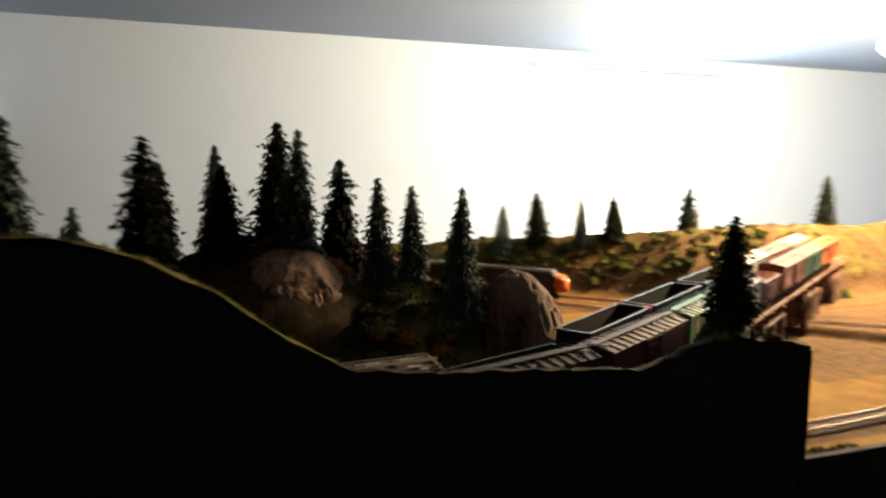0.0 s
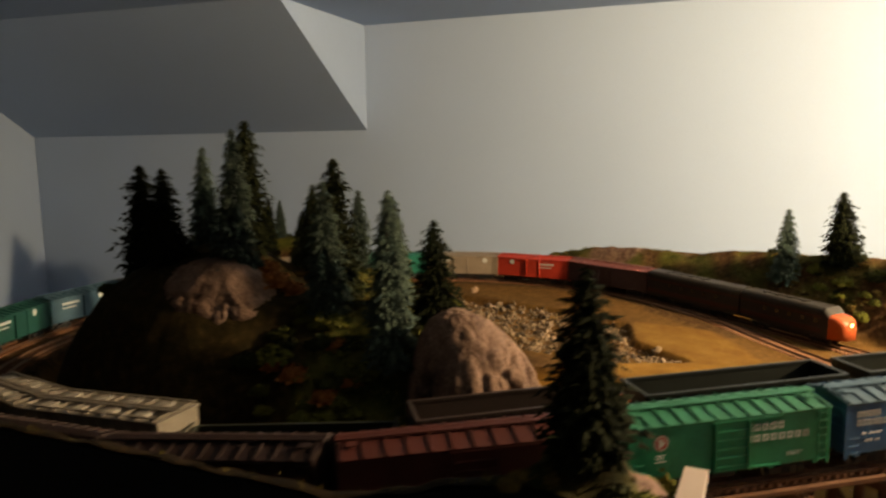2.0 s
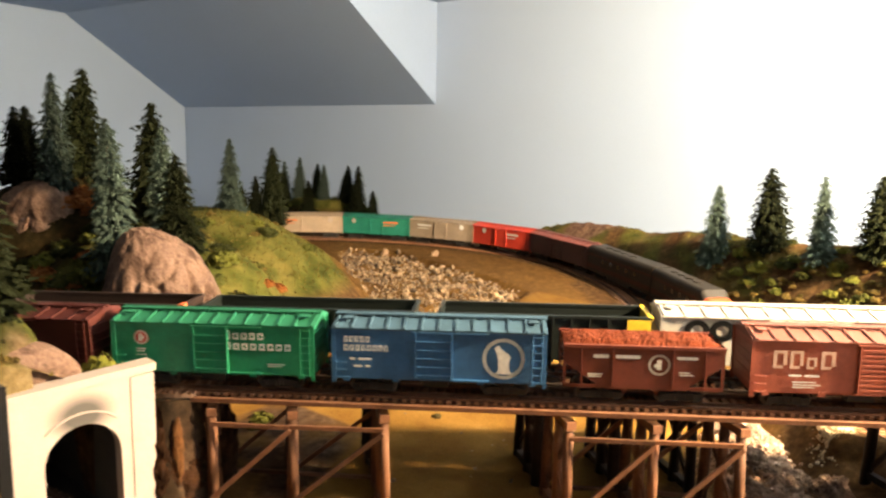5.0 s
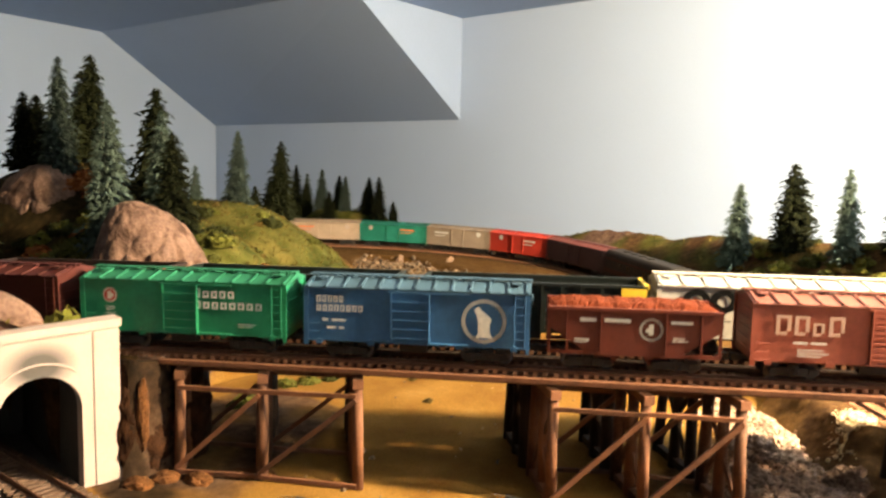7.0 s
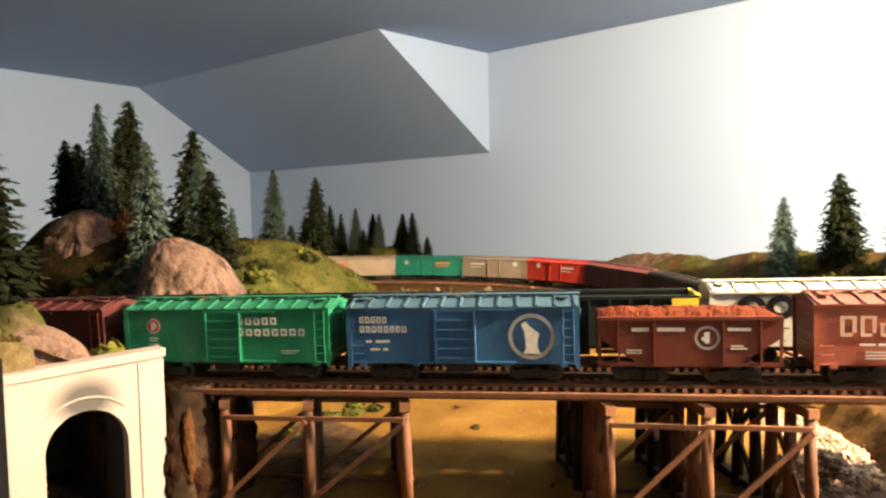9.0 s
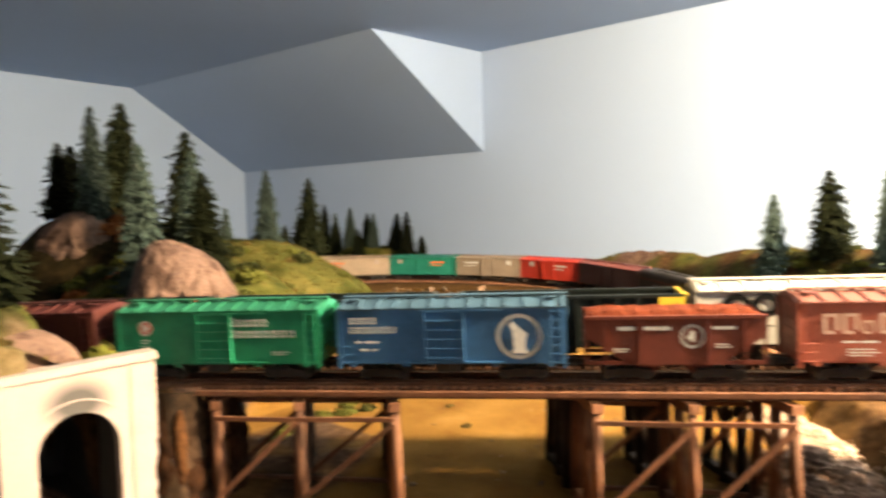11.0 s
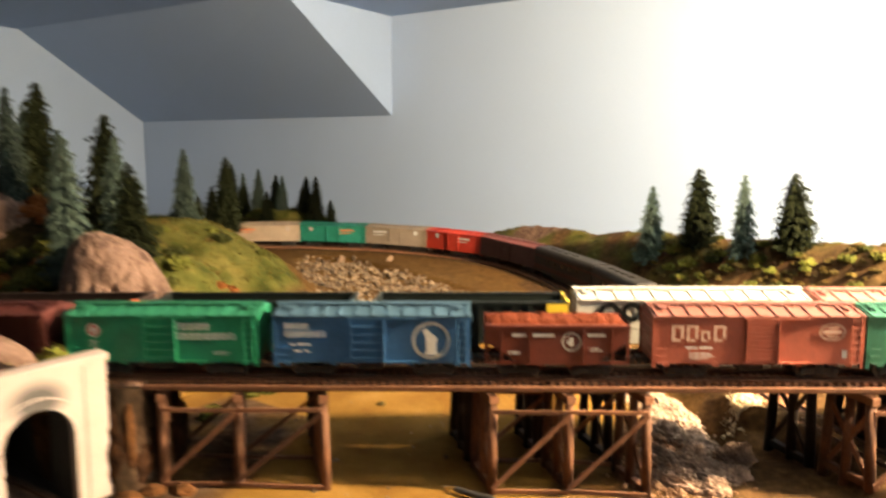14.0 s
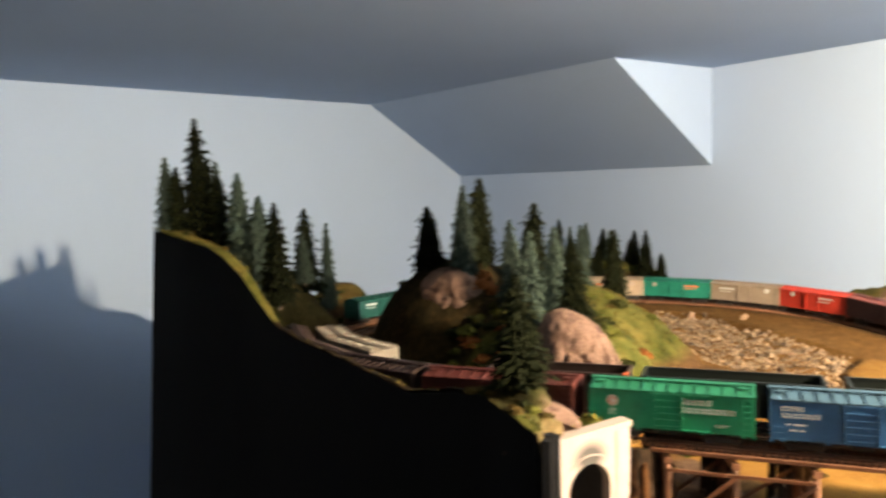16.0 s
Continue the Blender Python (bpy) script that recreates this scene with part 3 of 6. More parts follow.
def zones(x, y, z, slope):
    r = np.hypot(x - CX, y - CY)
    deg = np.degrees(np.arctan2(y - CY, x - CX)) % 360
    band = smooth((0.045 - np.abs(r - 0.468)) / 0.015) * ((deg > 30) & (deg < 304))
    grass = smooth((z - 1.462) / 0.02) * (1 - band) + 0.0
    rock = 0.5 * smooth((slope - 2.4) / 1.0) * smooth((z - 1.50) / 0.02)
    for cx, cy, q in ((0.360, 1.178, 0.050), (0.36, 2.0, 0.06), (0.500, 1.012, 0.022), (0.06, 0.965, 0.02)):
        rock = np.maximum(rock, smooth((q - np.hypot(x - cx, y - cy)) / 0.02))
    grass = np.where((y > 1.6) & (x > 0.3), grass * smooth(0.5 + 1.2 * wobble(x, y, 60, 5)), grass)
    grass = np.where((x > 0.74) & (y > 1.5), grass * (0.15 + 0.5 * smooth(0.5 + 1.5 * wobble(x, y, 110, 9))), grass)
    # turf thinned on the hill face as part of its painted shade
    grass = np.where((x < 0.22) & (y > 1.08) & (y < 1.34), grass * 0.45, grass)
    grass = np.where((x > 0.38) & (y < 1.2) & (z < 1.5), 0, grass)
    dirt = smooth((1.4475 - z) / 0.004) * (1 - band) * np.where((y > 1.55), 0.35, 1.0)
    dirt = np.where((x > 0.80) & (y > 1.2), dirt * 0.25, dirt)
    dirt = np.maximum(dirt * (1 - 0.5 * quarry_mask(x, y)), 0.75 * smooth((x - 0.40) / 0.04) * (y > rim(x)) * (y < 1.72) * smooth((0.66 - x) / 0.03) * smooth((0.455 - r) / 0.02))
    dirt = np.where((y > 1.5) & (r < 0.45) & (x < 0.43), np.maximum(dirt, 0.35), dirt)
    wall = smooth((0.60 - x - 0.4 * (y - 1.1)) / 0.02) * (x > 0.43) * (y > 1.055) * (y < 1.25)
    stain = smooth(0.5 + 1.6 * wobble(x, z * 1.5 + y, 75, 15))
    dirt, grass, rock = np.maximum(dirt * (1 - wall), (0.10 + 0.35 * stain) * wall), grass * (1 - wall), np.maximum(rock * (1 - wall), (0.75 - 0.65 * stain) * wall)
    dirt = np.where((x > 0.76) & (y > 1.16), dirt * 0.3, dirt)
    near_c = smooth((0.024 - np.abs(y - 1.027)) / 0.008) * (x > 0.4) * (y < 1.1)
    # shade painted into the hill, the bank, the fascia edge and the portal earth
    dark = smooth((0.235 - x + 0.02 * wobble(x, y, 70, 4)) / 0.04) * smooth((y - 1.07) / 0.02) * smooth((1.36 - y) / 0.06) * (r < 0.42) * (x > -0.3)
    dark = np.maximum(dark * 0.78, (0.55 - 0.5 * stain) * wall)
    # dark gravel beside the portal
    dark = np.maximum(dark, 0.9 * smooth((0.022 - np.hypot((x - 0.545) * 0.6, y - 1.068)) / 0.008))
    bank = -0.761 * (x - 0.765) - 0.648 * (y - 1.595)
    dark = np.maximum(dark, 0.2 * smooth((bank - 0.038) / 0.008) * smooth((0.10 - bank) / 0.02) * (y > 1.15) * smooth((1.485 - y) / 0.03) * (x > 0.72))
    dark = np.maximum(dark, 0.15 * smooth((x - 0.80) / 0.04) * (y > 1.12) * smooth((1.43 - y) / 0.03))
    # painted shade behind the fascia edge and on the bed by the portal
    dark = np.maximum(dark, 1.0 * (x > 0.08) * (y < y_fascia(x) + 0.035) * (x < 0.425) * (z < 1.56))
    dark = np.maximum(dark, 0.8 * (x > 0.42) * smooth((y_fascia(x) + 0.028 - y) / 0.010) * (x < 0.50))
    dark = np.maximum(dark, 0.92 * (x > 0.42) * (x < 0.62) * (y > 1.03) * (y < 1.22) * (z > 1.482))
    return grass, rock, dirt * (1 - near_c), dark


def wall_nails():
    for x, z in ((1.02, 1.986), (1.151, 1.991)):
        o = thing("wall_hook", pose(x, WY, z), "small dark metal hook in the wall", "hook", "wall hooks")
        bm = bmesh.new()
        rod(bm, (0, 0.002, 0), (0, -0.012, 0.002), 0.0022, seg=8)
        rod(bm, (0, -0.011, 0.002), (0, -0.012, -0.010), 0.0020, seg=8)
        part("shank", bm, M_BLACK, o)


def ground():
    step = 0.005
    xs, ys = np.arange(-0.75, 1.95, step), np.arange(0.76, 2.47, step)
    X, Y = np.meshgrid(xs, ys, indexing="ij")
    # the front rows are drawn forward to the edge of the fascia
    F = y_fascia(X) - np.where(X < 0.528, 0.0075, 0)
    Y = np.where(Y < F, F, Y)
    Z = height(X, Y)
    gx, gy = np.gradient(Z, step, axis=0), np.gradient(height(X, Y + 0.003) - height(X, Y - 0.003), axis=0) * 0
    gy = (height(X, Y + 0.003) - height(X, Y - 0.003)) / 0.006
    slope = np.hypot(gx, gy)
    nx, ny = X.shape
    idx = np.arange(nx * ny).reshape(nx, ny)
    quads = np.stack([idx[:-1, :-1], idx[1:, :-1], idx[1:, 1:], idx[:-1, 1:]], -1)
    keep = (Y[:-1, 1:] > F[:-1, 1:] + 1e-6) & ((X[:-1, 1:] > -0.204) | (Y[:-1, 1:] > 0.89 - 0.32 * (X[:-1, 1:] + 0.2)))
    cx, cy = (X[:-1, :-1] + X[1:, 1:]) / 2, (Y[:-1, :-1] + Y[1:, 1:]) / 2
    spanz = np.maximum.reduce([Z[:-1, :-1], Z[1:, 1:], Z[1:, :-1], Z[:-1, 1:]]) - np.minimum.reduce([Z[:-1, :-1], Z[1:, 1:], Z[1:, :-1], Z[:-1, 1:]])
    tunnel = (cx > 0.485) & (cx < 0.53) & (cy > 1.006) & (cy < 1.054) & (spanz > 0.02)
    quads = quads[keep & ~tunnel]
    me = bpy.data.meshes.new("ground")
    me.from_pydata(np.stack([X, Y, Z], -1).reshape(-1, 3).tolist(), [], quads.tolist())
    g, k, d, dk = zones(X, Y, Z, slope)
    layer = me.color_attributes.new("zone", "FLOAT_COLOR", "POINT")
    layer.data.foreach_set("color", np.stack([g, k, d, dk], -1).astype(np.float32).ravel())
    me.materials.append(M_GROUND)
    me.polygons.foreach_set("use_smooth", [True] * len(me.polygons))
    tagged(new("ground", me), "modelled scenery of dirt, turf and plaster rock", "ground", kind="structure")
    # the table under the scenery
    bm = bmesh.new()
    box(bm, -0.70, 1.9, 1.02, 2.46, 1.30, 1.33)
    tagged(part("layout_table", bm, M_FASCIA), "black table that carries the scenery", "table", kind="structure")


def fascia():
    """The black board along the front: its upper edge follows the land."""
    xs = np.r_[np.linspace(-0.20, 0.528, 94)]
    for name, pts in (("fascia_left", [(float(x), float(y_fascia(x)), float(np.interp(x, FX, FZ) - 0.0030)) for x in xs]),
                      ("fascia_right", [(float(x), 0.985, 1.4205) for x in np.linspace(0.5285, 1.9, 40)])):
        vs, fs = [], []
        for x, y, z in pts:
            low = x - 0.29 * max(0.0, (0.0 - x) / 0.2) if x < 0 else x
            vs += [(x, y, z), (low, y, 0.75), (low, y - 0.006, 0.75), (x, y - 0.006, z)]
        n = len(pts)
        for i in range(n - 1):
            for k in range(4):
                a, b = 4 * i + k, 4 * i + (k + 1) % 4
                fs.append((a, b, b + 4, a + 4))
        fs += [(0, 3, 2, 1), tuple(4 * (n - 1) + k for k in range(4))]
        tagged(raw(name, vs, fs, M_FASCIA), "black fascia board cut to the profile of the land", "fascia", kind="structure")
    # short return from the end of the board to the portal
    bm = bmesh.new()
    prism(bm, [(0.5285, 0.9655), (0.5330, 0.9700), (0.5205, 0.9862), (0.5165, 0.9835)], 0.75, 1.526)
    bm.transform(Matrix(((1, 0, 0, 0), (0, 0, 1, 0), (0, 1, 0, 0), (0, 0, 0, 1))))
    tagged(part("fascia_return", bm, M_FASCIA), "black return board beside the tunnel portal", "fascia", kind="structure")
    # end board at the far left
    bm = bmesh.new()
    yl = float(y_fascia(-0.2))
    box(bm, -0.206, -0.2005, yl - 0.006, yl + 0.035, 0.75, 1.652)
    for v in bm.verts:
        if v.co.z < 1:
            v.co.x -= 0.29
    tagged(part("fascia_end", bm, M_FASCIA), "black end board of the layout", "fascia", kind="structure")


# ---- trees ----
def fir_crown(seed, height_m, width, tiers, droop, clump, power):
    rnd = random.Random(seed)
    vs, fs = [], []
    lean = (rnd.uniform(-0.03, 0.03), rnd.uniform(-0.03, 0.03))
    lop = [rnd.uniform(0.82, 1.15) for _ in range(8)]
    for k in range(tiers):
        f = k / (tiers - 1)
        z = height_m * (0.06 + 0.93 * f)
        rad = width * (0.20 + 0.84 * (1 - f) ** power) * (0.80 + 0.32 * (k % 2)) * rnd.uniform(0.9, 1.1)
        n = max(10, int(20 * (1 - f) + 12))
        for i in range(n):
            a = 2 * math.pi * (i + rnd.random() * 0.9) / n
            q = rad * rnd.uniform(0.72, 1.12) * lop[int(a / 6.2832 * 8) % 8]
            ca, sa = math.cos(a), math.sin(a)
            zz = z + rnd.uniform(-0.5, 0.5) * height_m / tiers
            base = Vector((lean[0] * z, lean[1] * z, zz))
            tip = base + Vector((ca * q, sa * q, -q * droop * rnd.uniform(0.5, 1.3)))
            side = Vector((-sa, ca, 0))
            for j in range(clump):
                t = (j + 0.7) / clump
                c = base.lerp(tip, t)
                s = q * 0.30 * (1.15 - t * 0.5) * rnd.uniform(0.7, 1.3) + 0.006
                o = Vector((rnd.uniform(-1, 1), rnd.uniform(-1, 1), rnd.uniform(-1, 1))) * s * 0.35
                out = Vector((ca, sa, rnd.uniform(-0.9, 0.5)))
                b = len(vs)
                vs += [c + o - side * s * 0.55, c + o + side * s * 0.55, c + o + out * s * 0.95, c + o + Vector((0, 0, s * rnd.uniform(0.25, 0.6)))]
                fs += [(b, b + 2, b + 3), (b + 1, b + 3, b + 2), (b, b + 1, b + 2)]
    b = len(vs)
    top = Vector((lean[0] * height_m, lean[1] * height_m, height_m))
    top.z -= height_m * 0.012
    for i in range(5):
        vs.append(top + Vector((math.cos(i * 1.2566) * width * 0.16, math.sin(i * 1.2566) * width * 0.10, -height_m * 0.035)))
    vs.append(top)
    fs += [(b + i, b + (i + 1) % 5, b + 5) for i in range(5)]
    return vs, fs


FIRS = []


def fir_meshes():
    for i, (w, tiers, droop, shade) in enumerate(((0.200, 26, 0.35, M_FIR_DARK), (0.175, 28, 0.30, M_FIR_DARK), (0.220, 26, 0.40, M_FIR_DARK),
                                                  (0.165, 28, 0.50, M_FIR_LIGHT), (0.185, 28, 0.45, M_FIR_LIGHT), (0.15, 28, 0.45, M_FIR_LIGHT))):
        vs, fs = fir_crown(40 + i, 1.0, w, tiers, droop, 6, 0.58 if i < 3 else 0.66)
        me = bpy.data.meshes.new("crown")
        me.from_pydata(vs, [], fs)
        me.materials.append(shade)
        bm = bmesh.new()
        rod(bm, (0, 0, -0.05), (0, 0, 0.9), 0.022, 0.006, 7)
        FIRS.append((me, mesh_of("trunk", bm, M_TRUNK)))


DARK_LABEL, LIGHT_LABEL = "dark green model fir tree on a twisted trunk", "grey-green flocked model spruce on the hill"


def fir(x, y, top, tall, kind, turn=0.0, label="", wide=1.0):
    g = max(float(height(x, y)) - 0.003, top - tall * 1.6)
    tall = top - g
    root = thing("fir_tree", pose(x, y, g, 0, 0, turn), label or (LIGHT_LABEL if kind > 2 else DARK_LABEL), "tree", "model fir trees")
    for nm, me in zip(("crown", "trunk"), FIRS[kind]):
        o = new(nm, me)
        o.parent = root
        o.scale = (tall ** 0.5 * 0.325 * wide, tall ** 0.5 * 0.325 * wide, tall)
    return root


def trees():
    fir_meshes()
    rows = [  # x, y, top, height, kind
        (0.107, 1.238, 1.722, 0.115, 2), (0.121, 1.199, 1.713, 0.105, 3), (0.178, 1.275, 1.686, 0.115, 2), (0.136, 1.407, 1.648, 0.09, 3), (0.158, 1.459, 1.638, 0.10, 1),
        (0.206, 1.211, 1.668, 0.110, 4), (0.252, 1.244, 1.659, 0.105, 4), (0.284, 1.172, 1.658, 0.105, 3), (0.303, 1.229, 1.635, 0.085, 0), (0.056, 1.189, 1.680, 0.09, 0),
        (-0.003, 1.226, 1.682, 0.09, 2), (0.048, 1.252, 1.698, 0.10, 3), (0.145, 1.30, 1.66, 0.08, 1),
        (0.624, 1.83, 1.600, 0.07, 3), (0.697, 1.812, 1.627, 0.10, 2), (0.766, 1.756, 1.622, 0.085, 5), (0.827, 1.733, 1.626, 0.088, 2), (1.004, 1.730, 1.640, 0.085, 2),
        (-0.615, 2.09, 1.604, 0.11, 1), (-0.572, 2.09, 1.582, 0.09, 3), (-0.507, 2.09, 1.596, 0.10, 4), (-0.452, 2.10, 1.581, 0.09, 0), (-0.412, 2.085, 1.581, 0.09, 4), (-0.344, 2.10, 1.581, 0.09, 1),
        (-0.295, 2.085, 1.582, 0.09, 1), (-0.248, 2.09, 1.527, 0.05, 1), (-0.535, 2.06, 1.56, 0.06, 0), (-0.475, 2.12, 1.56, 0.07, 1), (-0.375, 2.12, 1.555, 0.06, 0), (-0.40, 2.02, 1.545, 0.06, 0), (-0.035, 1.555, 1.572, 0.07, 1),
        (-0.12, 1.50, 1.60, 0.09, 3), (-0.06, 1.60, 1.585, 0.08, 1),
        # two firs at x -0.45 stand hidden, added to cast the west wall shadow
        (-0.318, 1.160, 1.678, 0.115, 0), (-0.306, 1.199, 1.650, 0.10, 5), (-0.44, 1.125, 1.702, 0.12, 1), (-0.45, 1.078, 1.698, 0.12, 0), (-0.45, 1.046, 1.688, 0.11, 4), (-0.003, 0.981, 1.697, 0.085, 1), (-0.05, 1.04, 1.652, 0.045, 5),
        (-0.171, 0.933, 1.821, 0.155, 1), (-0.197, 0.894, 1.766, 0.10, 3), (-0.187, 0.905, 1.752, 0.09, 0), (-0.142, 0.952, 1.738, 0.09, 0), (-0.106, 0.968, 1.740, 0.10, 4),
        # firs at x -0.26 to -0.21 are added behind to widen that shadow
        (-0.079, 0.990, 1.706, 0.085, 3), (-0.16, 0.985, 1.735, 0.09, 1), (-0.23, 0.95, 1.775, 0.11, 0), (-0.26, 0.97, 1.765, 0.11, 1), (-0.21, 0.97, 1.76, 0.10, 4), (-0.12, 1.0, 1.70, 0.08, 0),
        (0.468, 0.998, 1.640, 0.112, 1), (1.345, 1.70, 1.665, 0.10, 1),
    ]
    rnd = random.Random(3)
    for x, y, top, tall, kind in rows:
        fir(x, y, top, tall, kind, rnd.uniform(0, 360), "tall dark fir tree on the grassy knoll by the portal" if (x, y) == (0.468, 0.998) else "", 1.12 if x > 0.65 and kind < 3 else 1.15 if x > 0.45 else 1.0)


# ---- rolling stock ----
def truck_parts(root, x, wheel_r=0.0048):
    bm = bmesh.new()
    for s in (-1, 1):
        y = s * 0.0118
        prism(bm, [(x - 0.0135, 0.0048), (x - 0.0125, 0.0030), (x - 0.005, 0.0022), (x + 0.005, 0.0022), (x + 0.0125, 0.0030), (x + 0.0135, 0.0048), (x + 0.011, 0.0072), (x - 0.011, 0.0072)], y - 0.0009, y + 0.0009)
        for dx in (-0.0103, 0.0103):
            box(bm, x + dx - 0.0022, x + dx + 0.0022, y - 0.0016, y + 0.0016, 0.003, 0.0068)
        for dx in (-0.0022, 0, 0.0022):
            rod(bm, (x + dx, y + s * 0.0006, 0.0025), (x + dx, y + s * 0.0006, 0.0066), 0.0009, seg=6)
    box(bm, x - 0.003, x + 0.003, -0.012, 0.012, 0.004, 0.0088)
    t = part("truck", bm, M_BLACK, root)
    for dx in (-0.0103, 0.0103):
        bm = bmesh.new()
        for s in (-1, 1):
            rod(bm, (x + dx, s * 0.0066, wheel_r), (x + dx, s * 0.0092, wheel_r), wheel_r + (0.0006 if s < 0 else 0), wheel_r + (0 if s < 0 else 0.0006), 16)
        rod(bm, (x + dx, -0.0066, wheel_r), (x + dx, 0.0066, wheel_r), 0.0011, seg=6)
        part("wheelset", bm, M_WHEEL, t)


def running_gear(root, L, sill=True):
    for s in (-1, 1):
        truck_parts(root, s * (L / 2 - 0.024))
        bm = bmesh.new()
        x0 = s * (L / 2)
        box(bm, min(x0, x0 + s * 0.0055), max(x0, x0 + s * 0.0055), -0.0015, 0.0015, 0.0078, 0.0105)
        box(bm, min(x0 + s * 0.0045, x0 + s * 0.007), max(x0 + s * 0.0045, x0 + s * 0.007), -0.0024, 0.0024, 0.0070, 0.0112)
        part("coupler", bm, M_BLACK, root)
    if sill:
        bm = bmesh.new()
        box(bm, -L / 2 + 0.002, L / 2 - 0.002, -0.004, 0.004, 0.0075, 0.0118)
        for x in (-0.03, -0.012, 0.012, 0.03):
            box(bm, x - 0.001, x + 0.001, -0.014, 0.014, 0.0085, 0.0118)
        box(bm, -0.010, 0.006, -0.013, -0.006, 0.0055, 0.0115)
        part("underframe", bm, M_BLACK, root)


def plate(root, name, rects, material, y, label=""):
    """Printed bars, each a thin piece of its own."""
    for x0, x1, z0, z1 in rects:
        o = piece(name, root, material, x0, x1, y - 0.0001, y + 0.0001, z0, z1)
        if label:
            o["label"] = label


def disc(root, name, x, z, r0, r1, material, y, parent=None, squash=1.0):
    bm = bmesh.new()
    n = 28
    a = [(x + r1 * squash * math.cos(2 * math.pi * i / n), z + r1 * math.sin(2 * math.pi * i / n)) for i in range(n)]
    if r0:
        b = [(x + r0 * squash * math.cos(2 * math.pi * i / n), z + r0 * math.sin(2 * math.pi * i / n)) for i in range(n)]
        va, vb = [bm.verts.new((p, y, q)) for p, q in a], [bm.verts.new((p, y, q)) for p, q in b]
        for i in range(n):
            j = (i + 1) % n
            bm.faces.new((va[i], va[j], vb[j], vb[i]))
        bmesh.ops.solidify(bm, geom=list(bm.faces), thickness=0.0002)
    else:
        prism(bm, a, y, y + math.copysign(0.0002, y))
    return part(name, bm, material, parent or root)


PAINT = {}


def paint(key, col, rough=0.5, vary=0.14):
    if key not in PAINT:
        PAINT[key] = mat(key, col, rough, vary=vary, scale=45, fine=420, bump=0.08, depth=0.0003, spec=0.25)
    return PAINT[key]


def boxcar(line, s, L, colour, label, group, roof=None, door="panel", door_x=0.0, door_w=0.025, W=0.036, top=0.0438, marks=None, detail=True):
    """A box car: eaves at top, rail head at 0."""
    root = thing("boxcar", line.seat(s, L), label, "model boxcar", group)
    body, rf = colour, roof or colour
    h = W / 2
    bm = bmesh.new()
    box(bm, -L / 2, L / 2, -h, h, 0.0112, top, 0.0006)
    part("body", bm, body, root)
    for sx in (-1, 1):
        for sy in (-1, 1):
            piece("corner_post", root, body, sx * L / 2 - 0.0012 - (0.0002 if sx < 0 else -0.0002), sx * L / 2 + 0.0012 - (0.0002 if sx > 0 else -0.0002), sy * h - 0.0005, sy * h + 0.0005, 0.0088, top - 0.0003)
        for k in range(5 if detail else 3):
            z = 0.0145 + k * (0.0056 if detail else 0.0095)
            piece("end_rib", root, body, sx * L / 2 - 0.0006, sx * L / 2 + 0.0006, -h + 0.003, h - 0.003, z, z + 0.0022)
    for x in (-L * 0.44, -L * 0.2, L * 0.2, L * 0.44):
        for sy in (-1, 1):
            if detail:
                piece("bolster_tab", root, body, x - 0.002, x + 0.002, sy * h - 0.0004, sy * h + 0.0004, 0.0098, 0.0128)
    bm = bmesh.new()
    rx = L / 2 + 0.0012
    a = [(-h - 0.0012, top - 0.0006), (h + 0.0012, top - 0.0006), (h + 0.0012, top + 0.0004), (0, top + 0.0042), (-h - 0.0012, top + 0.0004)]
    v0, v1 = [bm.verts.new((-rx, y, z)) for y, z in a], [bm.verts.new((rx, y, z)) for y, z in a]
    for i in range(5):
        bm.faces.new((v0[i], v0[(i + 1) % 5], v1[(i + 1) % 5], v1[i]))
    bm.faces.new(v0[::-1])
    bm.faces.new(v1)
    n = 12
    for i in range(n + 1):
        x = -L / 2 + 0.001 + (L - 0.002) * i / n
        for sy in (-1, 1):
            beam(bm, (x, sy * (h + 0.001), top + 0.0007), (x, sy * 0.004, top + 0.0040), 0.0013, 0.0012)
    part("roof", bm, rf, root)
    bm = bmesh.new()
    for y in (-0.0026, 0, 0.0026):
        box(bm, -L / 2 - 0.002, L / 2 + 0.002, y - 0.0011, y + 0.0011, top + 0.0052, top + 0.0058)
    for i in range(8):
        x = -L / 2 + 0.004 + (L - 0.008) * i / 7
        box(bm, x - 0.0006, x + 0.0006, -0.0035, 0.0035, top + 0.0036, top + 0.0052)
    for sx in (-1, 1):
        box(bm, sx * (L / 2 - 0.007) - 0.003, sx * (L / 2 - 0.007) + 0.003, -0.011, -0.004, top + 0.0040, top + 0.0046)
    part("running_board", bm, rf, root)
    for sy in (-1, 1):
        bm = bmesh.new()
        y = sy * h
        d0, d1 = door_x - door_w / 2, door_x + door_w / 2
        box(bm, d0, d1, min(y, y + sy * 0.0011), max(y, y + sy * 0.0011), 0.0128, top - 0.0022)
        dr = part("door", bm, body, root)
        n, hh, dd = (9, 0.0013, 0.0019) if door == "ribbed" else (5, 0.0008, 0.0021)
        gap = (top - 0.0022 - 0.0145) / n
        for k in range(n if detail else 0):
            z = 0.0145 + k * gap
            piece("door_rib", dr, body, d0 + 0.001, d1 - 0.001, min(y, y + sy * dd), max(y, y + sy * dd), z, z + hh)
        piece("door_edge", dr, body, d0 - 0.0004, d0 + 0.0008, min(y, y + sy * 0.002), max(y, y + sy * 0.002), 0.0125, top - 0.002)
        piece("door_edge", dr, body, d1 - 0.0008, d1 + 0.0004, min(y, y + sy * 0.0024), max(y, y + sy * 0.0024), 0.0125, top - 0.002)
